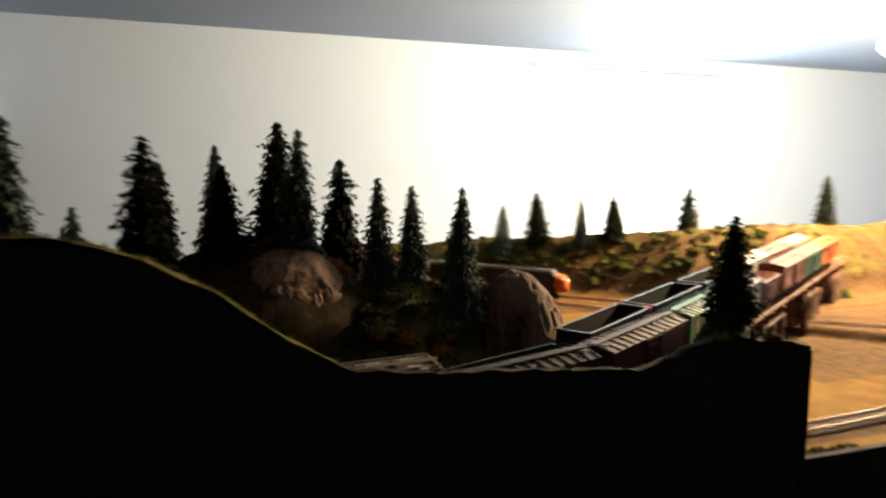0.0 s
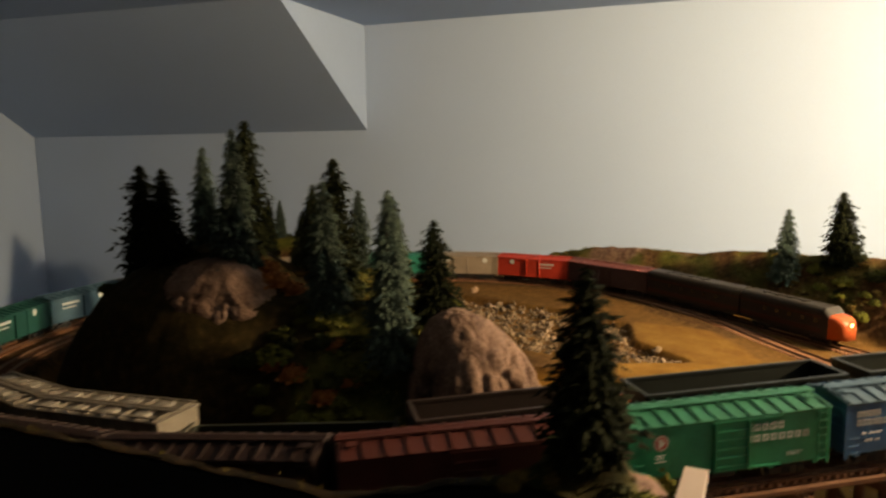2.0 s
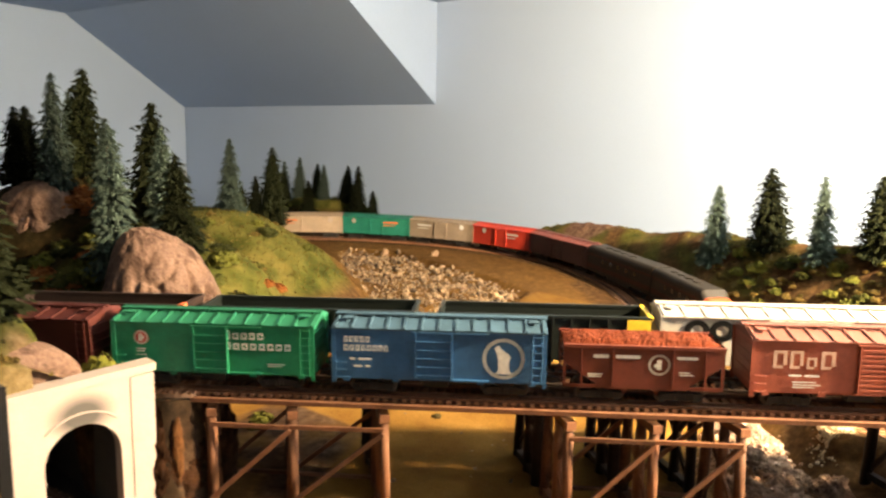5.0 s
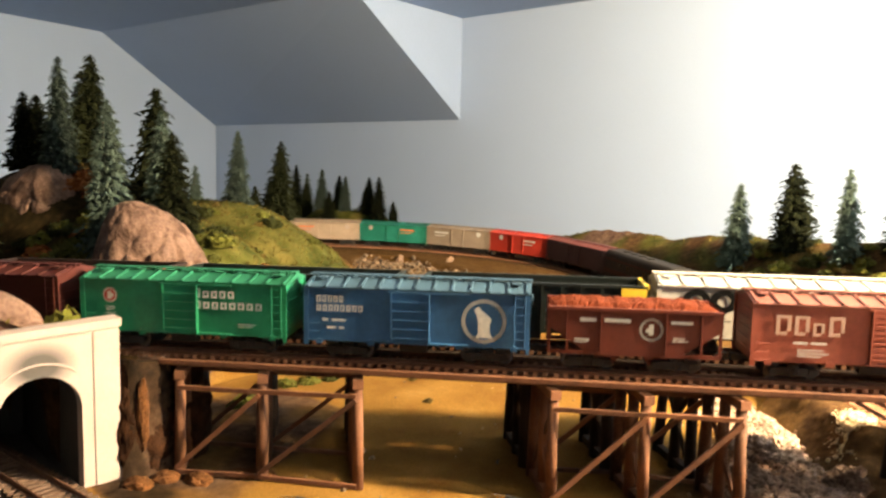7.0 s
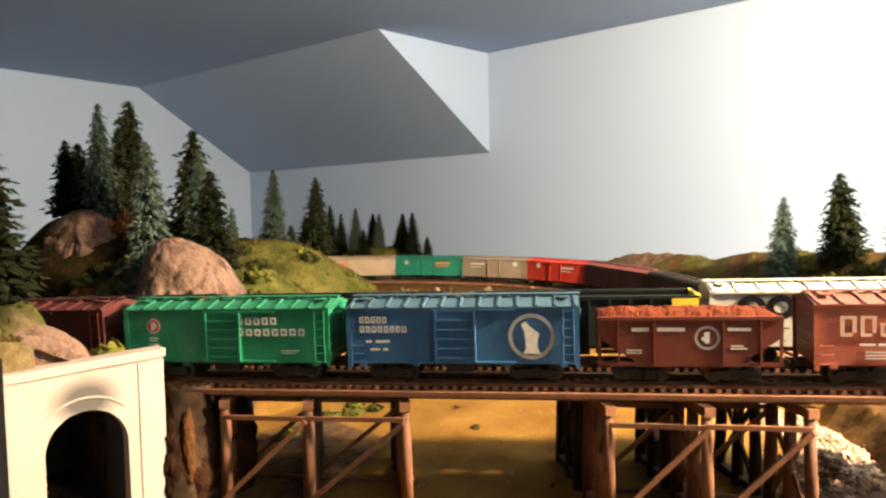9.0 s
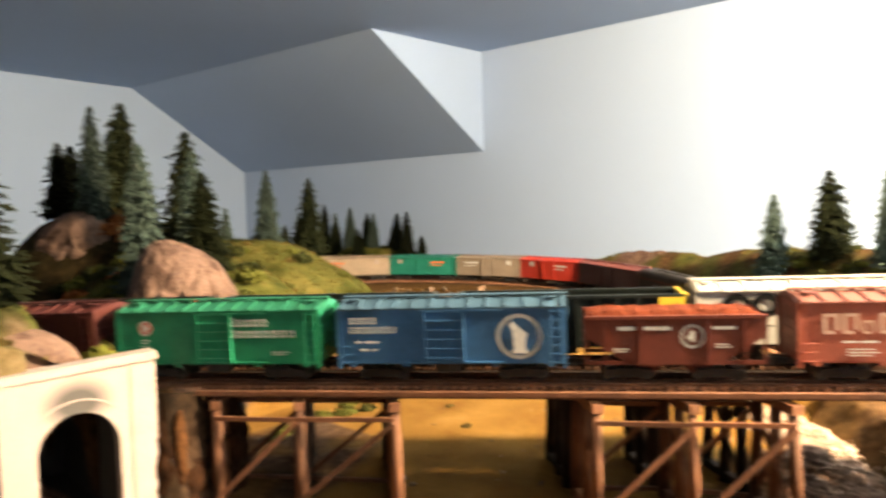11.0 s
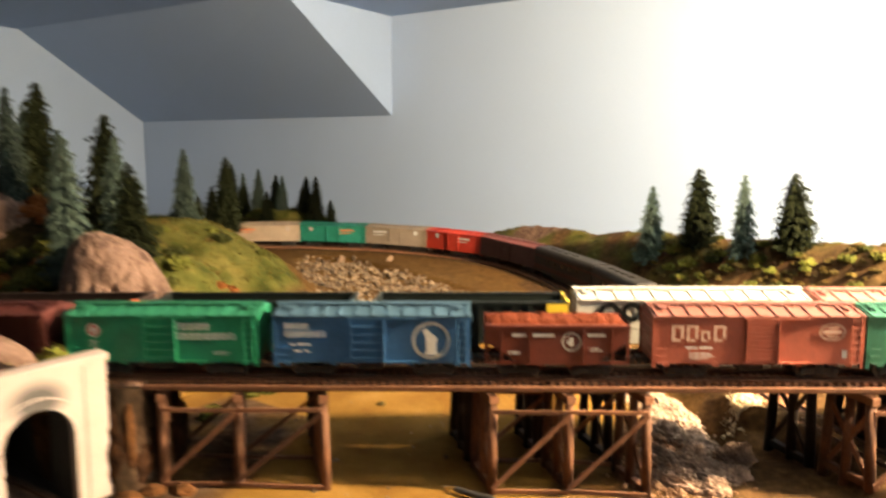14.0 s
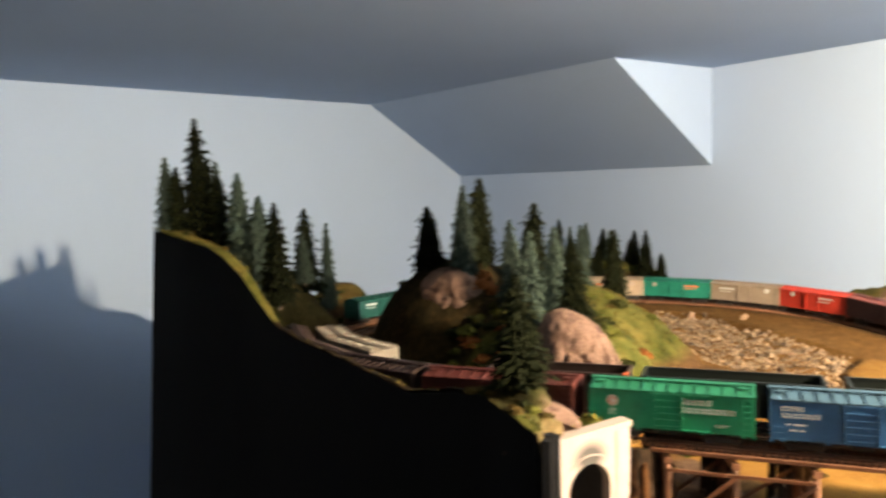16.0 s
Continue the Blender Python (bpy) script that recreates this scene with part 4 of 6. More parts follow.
        for z in (0.0120, top - 0.0020):
            piece("door_rail", root, body, d0 - 0.002, d1 + door_w, min(y, y + sy * 0.0016), max(y, y + sy * 0.0016), z, z + 0.0009)
        for sx in (-1, 1):
            bm = bmesh.new()
            full = sx * sy < 0
            x = sx * (L / 2 - 0.0048)
            for k in range(7 if full else 3):
                z = 0.0125 + k * 0.0048
                rod(bm, (x - 0.0030, y + sy * 0.0014, z), (x + 0.0030, y + sy * 0.0014, z), 0.00030, seg=5)
                for dx in (-0.0030, 0.0030):
                    rod(bm, (x + dx, y, z), (x + dx, y + sy * 0.0014, z), 0.00030, seg=5)
            if full:
                for dx in (-0.0030, 0.0030):
                    rod(bm, (x + dx, y + sy * 0.0013, 0.0115), (x + dx, y + sy * 0.0013, 0.0425), 0.00035, seg=5)
            part("ladder", bm, body, root)
    bm = bmesh.new()
    rod(bm, (L / 2 + 0.0018, 0.009, 0.036), (L / 2 + 0.0024, 0.009, 0.036), 0.0036, seg=14)
    rod(bm, (L / 2, 0.009, 0.036), (L / 2 + 0.002, 0.009, 0.036), 0.0007, seg=6)
    part("brake_wheel", bm, rf, root)
    running_gear(root, L)
    if marks:
        marks(root, -h - 0.0007)
    return root


def marks_green(root, y):
    disc(root, "emblem", -0.0464, 0.0340, 0, 0.0047, paint("emblem_red", (0.321, 0.03009, 0.02006)), y)
    disc(root, "emblem_ring", -0.0464, 0.0340, 0.0037, 0.0046, M_WHITE_PRINT, y - 0.0003)
    plate(root, "emblem_shape", [(-0.0480, -0.0455, 0.0315, 0.0365), (-0.0470, -0.0440, 0.0330, 0.0350)], M_WHITE_PRINT, y - 0.0003)
    y2 = y - 0.0006
    plate(root, "lettering", letters(0.0085, 0.0345, 0.0053, 0.0042, 5, 1.3) + letters(0.0085, 0.0278, 0.0055, 0.0040, 8, 1.2), M_WHITE_PRINT, y, "white bars of lettering")
    plate(root, "small_print", [(-0.0495, -0.0435, 0.0262, 0.0268), (-0.0495, -0.0445, 0.0246, 0.0252), (-0.0500, -0.0430, 0.0225, 0.0229), (0.036, 0.047, 0.0185, 0.0190), (0.036, 0.045, 0.0172, 0.0176)], M_WHITE_PRINT, y)


def letters(x, z, pitch, h, n, first=1.0):
    """A row of plain small frames, one for each letter."""
    out = []
    for k in range(n):
        hh = h * (first if k == 0 else 1)
        x0, x1, t = x + k * pitch, x + k * pitch + pitch * 0.68, pitch * 0.17
        out += [(x0, x0 + t, z, z + hh), (x1 - t, x1, z, z + hh), (x0 + t, x1 - t, z + hh - t, z + hh), (x0 + t, x1 - t, z, z + t)]
    return out


def marks_blue(root, y):
    cx, cz = 0.0403, 0.0272
    disc(root, "emblem_ring", cx, cz, 0.0108, 0.0130, M_WHITE_PRINT, y)
    bm = bmesh.new()
    prism(bm, [(cx + a, cz + b) for a, b in ((-0.0050, -0.0098), (0.0055, -0.0098), (0.0036, -0.0072), (0.0034, -0.0020), (0.0046, 0.0012), (0.0026, 0.0032), (-0.0010, 0.0060), (-0.0032, 0.0088), (-0.0058, 0.0066), (-0.0042, 0.0038), (-0.0034, 0.0), (-0.0032, -0.0072))], y - 0.0002, y)
    part("emblem_shape", bm, M_WHITE_PRINT, root)
    plate(root, "lettering", letters(-0.0590, 0.0352, 0.0034, 0.0036, 5) + letters(-0.0590, 0.0297, 0.0036, 0.0036, 8), M_WHITE_PRINT, y, "white bars of lettering")
    plate(root, "small_print", [(-0.0556, -0.0520, 0.0238, 0.0250), (-0.0500, -0.0414, 0.0238, 0.0250), (-0.053, -0.0475, 0.0192, 0.0204), (-0.0455, -0.0425, 0.0192, 0.0204)], M_WHITE_PRINT, y)


def marks_brown(root, y):
    bars = []
    for x0, x1, z1 in ((-0.0570, -0.0490, 0.0378), (-0.0472, -0.0396, 0.0378), (-0.0376, -0.0318, 0.0340), (-0.0294, -0.0214, 0.0378)):
        t = (x1 - x0) * 0.26
        bars += [(x0, x0 + t, 0.0270, z1), (x1 - t, x1, 0.0270 + t, z1), (x0 + t, x1 - t, z1 - t * 0.8, z1), (x0 + t, x1 - t, 0.0270, 0.0270 + t * 0.8)]
    plate(root, "lettering", bars, paint("faded_print", (0.3706, 0.2398, 0.1853)), y, "large faded lettering shapes")
    plate(root, "small_print", [(-0.0475, -0.0400, 0.0222, 0.0232), (-0.0385, -0.0300, 0.0222, 0.0232), (-0.045, -0.0315, 0.0185, 0.0190), (-0.045, -0.0290, 0.0168, 0.0173), (-0.045, -0.0325, 0.0152, 0.0157), (0.055, 0.058, 0.016, 0.021)], M_WHITE_PRINT, y)
    disc(root, "emblem_ring", 0.0480, 0.0335, 0.0048, 0.0060, paint("faded_print", (0.3706, 0.2398, 0.1853)), y, squash=1.5)
    plate(root, "emblem_shape", [(0.0415, 0.0545, 0.0325, 0.0345), (0.0445, 0.0515, 0.0303, 0.0311), (0.0445, 0.0515, 0.0360, 0.0368)], paint("faded_print", (0.3706, 0.2398, 0.1853)), y)


def marks_white(root, y):
    disc(root, "lettering", -0.0610, 0.0354, 0.0034, 0.0073, M_BLACK_PRINT, y, squash=1.15)
    disc(root, "lettering", -0.0445, 0.0354, 0.0034, 0.0073, M_BLACK_PRINT, y, squash=1.15)
    disc(root, "lettering", -0.0280, 0.0354, 0.0034, 0.0073, M_BLACK_PRINT, y, squash=1.15)
    plate(root, "small_print", [(-0.066, -0.040, 0.0225, 0.0232), (-0.066, -0.046, 0.0205, 0.0212)], M_BLACK_PRINT, y)


def marks_far(emblem_x, bar_x, pale=True):
    def draw(root, y):
        mp = M_WHITE_PRINT if pale else paint("orange_print", (0.4513, 0.1003, 0.03009))
        for yy in (y, -y):
            f = 1 if yy < 0 else -1
            disc(root, "emblem", f * emblem_x, 0.037, 0, 0.0045, M_WHITE_PRINT if pale else paint("grey_print", (0.2507, 0.2006, 0.1705)), yy)
            plate(root, "lettering", [(min(f * bar_x, f * (bar_x + q)), max(f * bar_x, f * (bar_x + q)), z, z + e) for q, z, e in ((0.030, 0.034, 0.003), (0.024, 0.029, 0.0015))], mp, yy)
    return draw


def ore_hopper(line, s, L, label, group):
    root = thing("hopper_car", line.seat(s, L), label, "model hopper car", group)
    W, top = 0.035, 0.0378
    h = W / 2
    p = paint("hopper_brown", (0.0891, 0.0199, 0.01191))
    for sy in (-1, 1):
        bm = bmesh.new()
        y = sy * h
        prism(bm, [(-L / 2, top), (-L / 2, 0.0265), (-L / 2 + 0.021, 0.0125), (L / 2 - 0.021, 0.0125), (L / 2, 0.0265), (L / 2, top)], min(y, y - sy * 0.0012), max(y, y - sy * 0.0012))
        sd = part("side", bm, p, root)
        for x in (-0.037, -0.018, 0.018, 0.037):
            piece("stake", sd, p, x - 0.0006, x + 0.0006, min(y, y + sy * 0.0010), max(y, y + sy * 0.0010), 0.0125, top)
        piece("top_chord", sd, p, -L / 2, L / 2, min(y, y + sy * 0.0012), max(y, y + sy * 0.0012), top - 0.0018, top)
        piece("side_sill", sd, p, -L / 2, L / 2, min(y, y - sy * 0.001), max(y, y - sy * 0.001), 0.0105, 0.0128)
        for sx in (-1, 1):
            piece("corner_post", sd, p, sx * (L / 2 - 0.001) - 0.0008, sx * (L / 2 - 0.001) + 0.0008, min(y, y - sy * 0.0012), max(y, y - sy * 0.0012), 0.0105, 0.027)
    for sx in (-1, 1):
        bm = bmesh.new()
        vs = [bm.verts.new(c) for c in ((sx * L / 2, -h, top), (sx * L / 2, h, top), (sx * (L / 2 - 0.002), h, 0.0265), (sx * (L / 2 - 0.002), -h, 0.0265), (sx * (L / 2 - 0.026), -h + 0.002, 0.0115), (sx * (L / 2 - 0.026), h - 0.002, 0.0115))]
        bm.faces.new((vs[0], vs[1], vs[2], vs[3]))
        bm.faces.new((vs[3], vs[2], vs[5], vs[4]))
        bmesh.ops.solidify(bm, geom=list(bm.faces), thickness=0.0012)
        part("end_sheet", bm, p, root)
        bm = bmesh.new()
        for k in range(5):
            z = 0.014 + k * 0.005
            rod(bm, (sx * (L / 2 + 0.001), -h + 0.002, z), (sx * (L / 2 + 0.001), -h + 0.009, z), 0.0003, seg=5)
        part("ladder", bm, p, root)
    for x in (-0.014, 0.014):
        bm = bmesh.new()
        prism(bm, [(x - 0.012, 0.0135), (x + 0.012, 0.0135), (x + 0.004, 0.0040), (x - 0.004, 0.0040)], -0.010, 0.010)
        part("chute", bm, p, root)
    rnd = random.Random(11)
    nx, ny = 70, 20
    vs, fs = [], []
    for i in range(nx):
        for j in range(ny):
            x, y = (-1 + 2 * i / (nx - 1)) * (L / 2 - 0.001), (-1 + 2 * j / (ny - 1)) * (h - 0.0012)
            e = min(1, 6 * (1 - abs(2 * i / (nx - 1) - 1))) * min(1, 3 * (1 - abs(2 * j / (ny - 1) - 1)))
            vs.append((x, y, top - 0.001 + e * (0.0030 + 0.0004 * math.sin(i * 0.7)) + rnd.uniform(-0.0004, 0.0005)))
    for i in range(nx - 1):
        for j in range(ny - 1):
            a = i * ny + j
            fs.append((a, a + ny, a + ny + 1, a + 1))
    raw("load", vs, fs, mat("ore_load", (0.075, 0.016, 0.007), 0.95, vary=0.3, scale=200, fine=900, bump=0.5, spec=0.05), root, "rust-orange heap of crushed ore")
    running_gear(root, L, False)
    y = -h - 0.0003
    disc(root, "emblem_ring", 0.0095, 0.0262, 0.0052, 0.0066, M_WHITE_PRINT, y)
    plate(root, "emblem_shape", [(0.0080, 0.0107, 0.0232, 0.0292), (0.0065, 0.0095, 0.0247, 0.0267)], M_WHITE_PRINT, y)
    plate(root, "lettering", [(-0.0300, -0.0210, 0.0298, 0.0318), (-0.0165, -0.0020, 0.0298, 0.0318), (0.0200, 0.0320, 0.0300, 0.0316), (-0.033, -0.0245, 0.0190, 0.0196), (-0.033, -0.0250, 0.0176, 0.0181), (0.0215, 0.028, 0.0215, 0.0220), (0.0215, 0.030, 0.0200, 0.0205)], M_WHITE_PRINT, y, "small white bars of lettering")
    return root


def gondola(line, s, L, label, group, key, col, top=0.0425, W=0.035, posts=12, yellow=False, red_end=False):
    root = thing("gondola_car", line.seat(s, L), label, "model gondola", group)
    p = paint(key, col)
    h = W / 2
    for sy in (-1, 1):
        bm = bmesh.new()
        y = sy * h
        box(bm, -L / 2, L / 2, min(y, y - sy * 0.0012), max(y, y - sy * 0.0012), 0.0115, top)
        box(bm, -L / 2, L / 2, min(y - sy * 0.0016, y + sy * 0.0012), max(y - sy * 0.0016, y + sy * 0.0012), top - 0.0012, top + 0.0006)
        sd = part("side", bm, p, root)
        for i in range(posts):
            x = -L / 2 + 0.003 + (L - 0.006) * i / (posts - 1)
            piece("stake", sd, p, x - 0.0008, x + 0.0008, min(y, y + sy * 0.0011), max(y, y + sy * 0.0011), 0.0105, top - 0.001)
    for sx in (-1, 1):
        bm = bmesh.new()
        x = sx * L / 2
        box(bm, min(x, x - sx * 0.0012), max(x, x - sx * 0.0012), -h, h, 0.0115, top)
        box(bm, min(x - sx * 0.0016, x + sx * 0.001), max(x - sx * 0.0016, x + sx * 0.001), -h - 0.001, h + 0.001, top - 0.0012, top + 0.0008)
        pe = paint("yellow_end", (0.5516, 0.3811, 0.04012)) if (yellow and sx > 0) else p
        ew = part("end_wall", bm, pe, root)
        for k in range(4):
            piece("end_rib", ew, pe, min(x, x + sx * 0.001), max(x, x + sx * 0.001), -h, h, 0.015 + k * 0.006, 0.0165 + k * 0.006)
    if red_end:
        piece("end_cap", root, paint("red_end", (0.5015, 0.1003, 0.04012)), L / 2 - 0.003, L / 2 + 0.0012, -h - 0.0013, -h + 0.006, top - 0.003, top + 0.0010)
    if yellow:
        for sy in (-1, 1):
            y = sy * (h + 0.0013)
            plate(root, "yellow_panel", [(L / 2 - 0.016, L / 2 - 0.0005, 0.026, top - 0.0012)], paint("yellow_end", (0.5516, 0.3811, 0.04012)), y)
    bm = bmesh.new()
    box(bm, -L / 2 + 0.0015, L / 2 - 0.0015, -h + 0.0015, h - 0.0015, 0.0115, 0.013)
    part("floor_plate", bm, M_BLACK, root)
    running_gear(root, L)
    return root


def covered_hopper(line, s, L, label, group):
    root = thing("covered_hopper", line.seat(s, L), label, "model hopper car", group)
    p = paint("pale_grey", (0.125, 0.105, 0.082), 0.6)
    W, top = 0.036, 0.044
    h = W / 2
    bm = bmesh.new()
    prism(bm, [(-L / 2, top), (-L / 2, 0.028), (-L / 2 + 0.02, 0.012), (L / 2 - 0.02, 0.012), (L / 2, 0.028), (L / 2, top)], -h, h)
    part("body", bm, p, root)
    for i in range(11):
        x = -L / 2 + 0.004 + (L - 0.008) * i / 10
        for sy in (-1, 1):
            piece("side_post", root, p, x - 0.0007, x + 0.0007, sy * h - 0.0009, sy * h + 0.0009, 0.013 if abs(x) < L / 2 - 0.02 else 0.029, top - 0.0004)
    bm = bmesh.new()
    box(bm, -L / 2 - 0.001, L / 2 + 0.001, -h - 0.0015, h + 0.0015, top - 0.0002, top + 0.0012, 0.0004)
    part("roof", bm, p, root)
    for sy in (-1, 1):
        for i in range(4):
            bm = bmesh.new()
            x = -L / 2 + 0.02 + (L - 0.04) * i / 3
            box(bm, x - 0.0055, x + 0.0055, sy * 0.0098 - 0.0042, sy * 0.0098 + 0.0042, top + 0.0012, top + 0.0026, 0.0005)
            part("hatch", bm, paint("grey_hatch", (0.2006, 0.1805, 0.1505)), root)
    bm = bmesh.new()
    for y in (-0.0022, 0.0022):
        box(bm, -L / 2 - 0.002, L / 2 + 0.002, y - 0.0014, y + 0.0014, top + 0.0030, top + 0.0036)
    for y in (-h + 0.001, h - 0.001):
        box(bm, -L / 2, L / 2, y - 0.0009, y + 0.0009, top + 0.0030, top + 0.0036)
    for i in range(9):
        x = -L / 2 + 0.003 + (L - 0.006) * i / 8
        box(bm, x - 0.0004, x + 0.0004, -h, h, top + 0.0010, top + 0.0031)
    part("running_board", bm, p, root)
    running_gear(root, L)
    return root


def diesel(line, s, L, label, cab=True):
    """A streamlined diesel unit: x runs to the nose."""
    root = thing("diesel_locomotive", line.seat(s, L) @ pose(0, 0, 0, 0, 0, 180), label, "model locomotive", "diesel units")
    W = 0.035
    h = W / 2
    prof = [(-h, 0.010), (-h, 0.040)] + [(-h + 0.0075 * (1 - math.cos(a)), 0.040 + 0.0085 * math.sin(a)) for a in np.linspace(0.2, 1.57, 6)]
    prof = prof + [(-y, z) for y, z in prof[::-1]]
    bm = bmesh.new()
    nose = 0.028 if cab else 0.0
    st = [(-L / 2, 1.0, 1.0)] + [(L / 2 - nose, 1.0, 1.0)]
    if cab:
        st += [(L / 2 - 0.027, 1.0, 0.995), (L / 2 - 0.019, 0.99, 0.78), (L / 2 - 0.010, 0.93, 0.74), (L / 2 - 0.004, 0.78, 0.66), (L / 2, 0.50, 0.50)]
    rings = [[bm.verts.new((x, y * wy, 0.010 + (z - 0.010) * wz)) for y, z in prof] for x, wy, wz in st]
    for a, b in zip(rings, rings[1:]):
        for i in range(len(prof)):
            j = (i + 1) % len(prof)
            bm.faces.new((a[i], a[j], b[j], b[i]))
    bm.faces.new(rings[0])
    bm.faces.new(rings[-1][::-1])
    part("body", bm, paint("loco_dark", (0.016, 0.013, 0.010), 0.6), root, smooth=False)
    for sy in (-1, 1):
        y = sy * (h + 0.0003)
        plate(root, "stripe", [(-L / 2, L / 2 - nose - 0.001, 0.0150, 0.0215), (-L / 2, L / 2 - nose - 0.001, 0.0345, 0.0375)], paint("loco_orange", (0.040, 0.009, 0.004), 0.6), y)
        plate(root, "porthole", [(-0.04 + k * 0.02, -0.034 + k * 0.02, 0.028, 0.033) for k in range(5)], M_GLASS_DARK, y)
    bm = bmesh.new()
    for x in (-0.05, -0.03, -0.01, 0.012):
        rod(bm, (x, 0, 0.0482), (x, 0, 0.0500), 0.0055, seg=16)
    box(bm, -0.055, 0.02, -0.001, 0.001, 0.0485, 0.0495)
    part("roof_fans", bm, paint("loco_dark", (0.016, 0.013, 0.010), 0.6), root)
    if cab:
        nm = paint("loco_nose", (0.342, 0.0652, 0.02508), 0.35)
        bm = bmesh.new()
        st2 = [(L / 2 - 0.0195, 1.0, 0.79), (L / 2 - 0.010, 0.945, 0.752), (L / 2 - 0.0038, 0.80, 0.675), (L / 2 + 0.0005, 0.52, 0.51)]
        rings = [[bm.verts.new((x, y * wy * 1.012, 0.010 + (z - 0.0098) * wz)) for y, z in prof] for x, wy, wz in st2]
        for a, b in zip(rings, rings[1:]):
            for i in range(len(prof)):
                j = (i + 1) % len(prof)
                bm.faces.new((a[i], a[j], b[j], b[i]))
        bm.faces.new(rings[-1][::-1])
        part("nose", bm, nm, root, "orange-red rounded nose", smooth=True)
        bm = bmesh.new()
        for sy in (-1, 1):
            vs = [bm.verts.new(c) for c in ((L / 2 - 0.0255, sy * 0.002, 0.0462), (L / 2 - 0.0255, sy * 0.013, 0.0445), (L / 2 - 0.0200, sy * 0.014, 0.0395), (L / 2 - 0.0200, sy * 0.002, 0.0405))]
            bm.faces.new(vs)
        bmesh.ops.solidify(bm, geom=list(bm.faces), thickness=0.0006)
        # reflected glint of the room lamp, given to the glass as emission
        part("windscreen", bm, glow("windscreen_glint", (1.0, 0.9, 0.74), 5.0), root, "windscreen with the lamp's white glint as its own glow")
        bm = bmesh.new()
        rod(bm, (L / 2 - 0.006, 0, 0.0315), (L / 2 + 0.0004, 0, 0.0300), 0.0034, seg=16)
        part("headlight_housing", bm, nm, root)
        bm = bmesh.new()
        rod(bm, (L / 2 + 0.0002, 0, 0.0300), (L / 2 + 0.0010, 0, 0.0299), 0.0026, seg=16)
        part("headlight", bm, glow("headlight_glow", (1.0, 0.72, 0.42), 6.0), root, "lit warm white headlight")
    for x in (-L / 2 + 0.03, L / 2 - 0.036):
        truck_parts(root, x, 0.0055)
    bm = bmesh.new()
    box(bm, -0.03, 0.028, -0.014, 0.014, 0.004, 0.0115)
    part("fuel_tank", bm, M_BLACK, root)
    return root


def trains():
    a0 = LINE_A.near(0.425, 1.051)
    near = "cars on the trestle track"

    def on_a(x):
        return LINE_A.near(x, 1.051 + (x - 0.425) * 0.649)

    def on_b(x):
        s0 = LINE_B.near(0.5, 1.16)
        return s0 + (x - float(LINE_B.at(s0).x)) / DIR[0]

    green, blue, brown = paint("gloss_green", (0.006018, 0.1454, 0.07222), 0.4), paint("faded_blue", (0.020, 0.078, 0.165), 0.5), paint("oxide_brown", (0.233, 0.06051, 0.038), 0.5)
    # these roofs are painted darker than the sides to temper the lamp's light
    boxcar(LINE_A, on_a(0.5270), 0.1300, green, "bright green boxcar with white lettering bars and a round emblem", near, paint("green_roof_dimmed", (0.008, 0.105, 0.056), 0.55), door_x=-0.001, door_w=0.022, marks=marks_green)
    boxcar(LINE_A, on_a(0.6475), 0.1315, blue, "faded blue boxcar with a large white ring emblem", near, paint("blue_roof_dimmed", (0.030, 0.066, 0.095), 0.6), door_x=-0.003, door_w=0.023, marks=marks_blue)
    ore_hopper(LINE_A, on_a(0.7525), 0.0965, "oxide-brown hopper car heaped with orange ore", near)
    boxcar(LINE_A, on_a(0.8635), 0.1365, brown, "oxide-brown boxcar with a louvred door and pale lettering bars", near, paint("brown_roof_dimmed", (0.150, 0.050, 0.036), 0.6), door="ribbed", door_x=0.003, door_w=0.021, marks=marks_brown)
    boxcar(LINE_A, on_a(0.9830), 0.141, paint("mid_green", (0.015, 0.085, 0.050)), "mid-green boxcar behind the brown one on the trestle", near)
    boxcar(LINE_A, on_a(1.1060), 0.141, paint("box_orange", (0.5015, 0.1204, 0.04012)), "orange boxcar on the trestle", near)
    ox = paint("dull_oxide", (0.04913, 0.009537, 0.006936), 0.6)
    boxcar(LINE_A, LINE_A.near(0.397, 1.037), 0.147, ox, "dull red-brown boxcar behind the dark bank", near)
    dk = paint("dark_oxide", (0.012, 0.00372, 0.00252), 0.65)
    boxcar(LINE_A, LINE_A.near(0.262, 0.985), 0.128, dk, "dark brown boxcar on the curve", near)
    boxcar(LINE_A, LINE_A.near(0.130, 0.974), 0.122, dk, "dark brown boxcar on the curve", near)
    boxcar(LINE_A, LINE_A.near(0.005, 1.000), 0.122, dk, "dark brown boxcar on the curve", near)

    sec = "cars on the second track"
    dg = (0.006, 0.009, 0.0075)
    gondola(LINE_B, on_b(0.408), 0.136, "dark gondola with a red end on the second track", sec, "dark_rust", (0.020, 0.012, 0.010), red_end=True)
    gondola(LINE_B, on_b(0.539), 0.150, "dark green empty gondola on the second track", sec, "gondola_green", dg)
    gondola(LINE_B, on_b(0.677), 0.143, "dark green empty gondola with a yellow end panel", sec, "gondola_green", dg, yellow=True)
    boxcar(LINE_B, on_b(0.813), 0.167, paint("box_white", (0.384, 0.36, 0.312), 0.5), "white boxcar with large black letter shapes", sec, marks=marks_white, top=0.0445)
    boxcar(LINE_B, on_b(0.953), 0.150, paint("pinkish_oxide", (0.2808, 0.1003, 0.08024)), "reddish boxcar next to the white one", sec)
    boxcar(LINE_B, on_b(1.082), 0.141, paint("box_tan", (0.4513, 0.331, 0.2207)), "tan boxcar on the second track", sec)
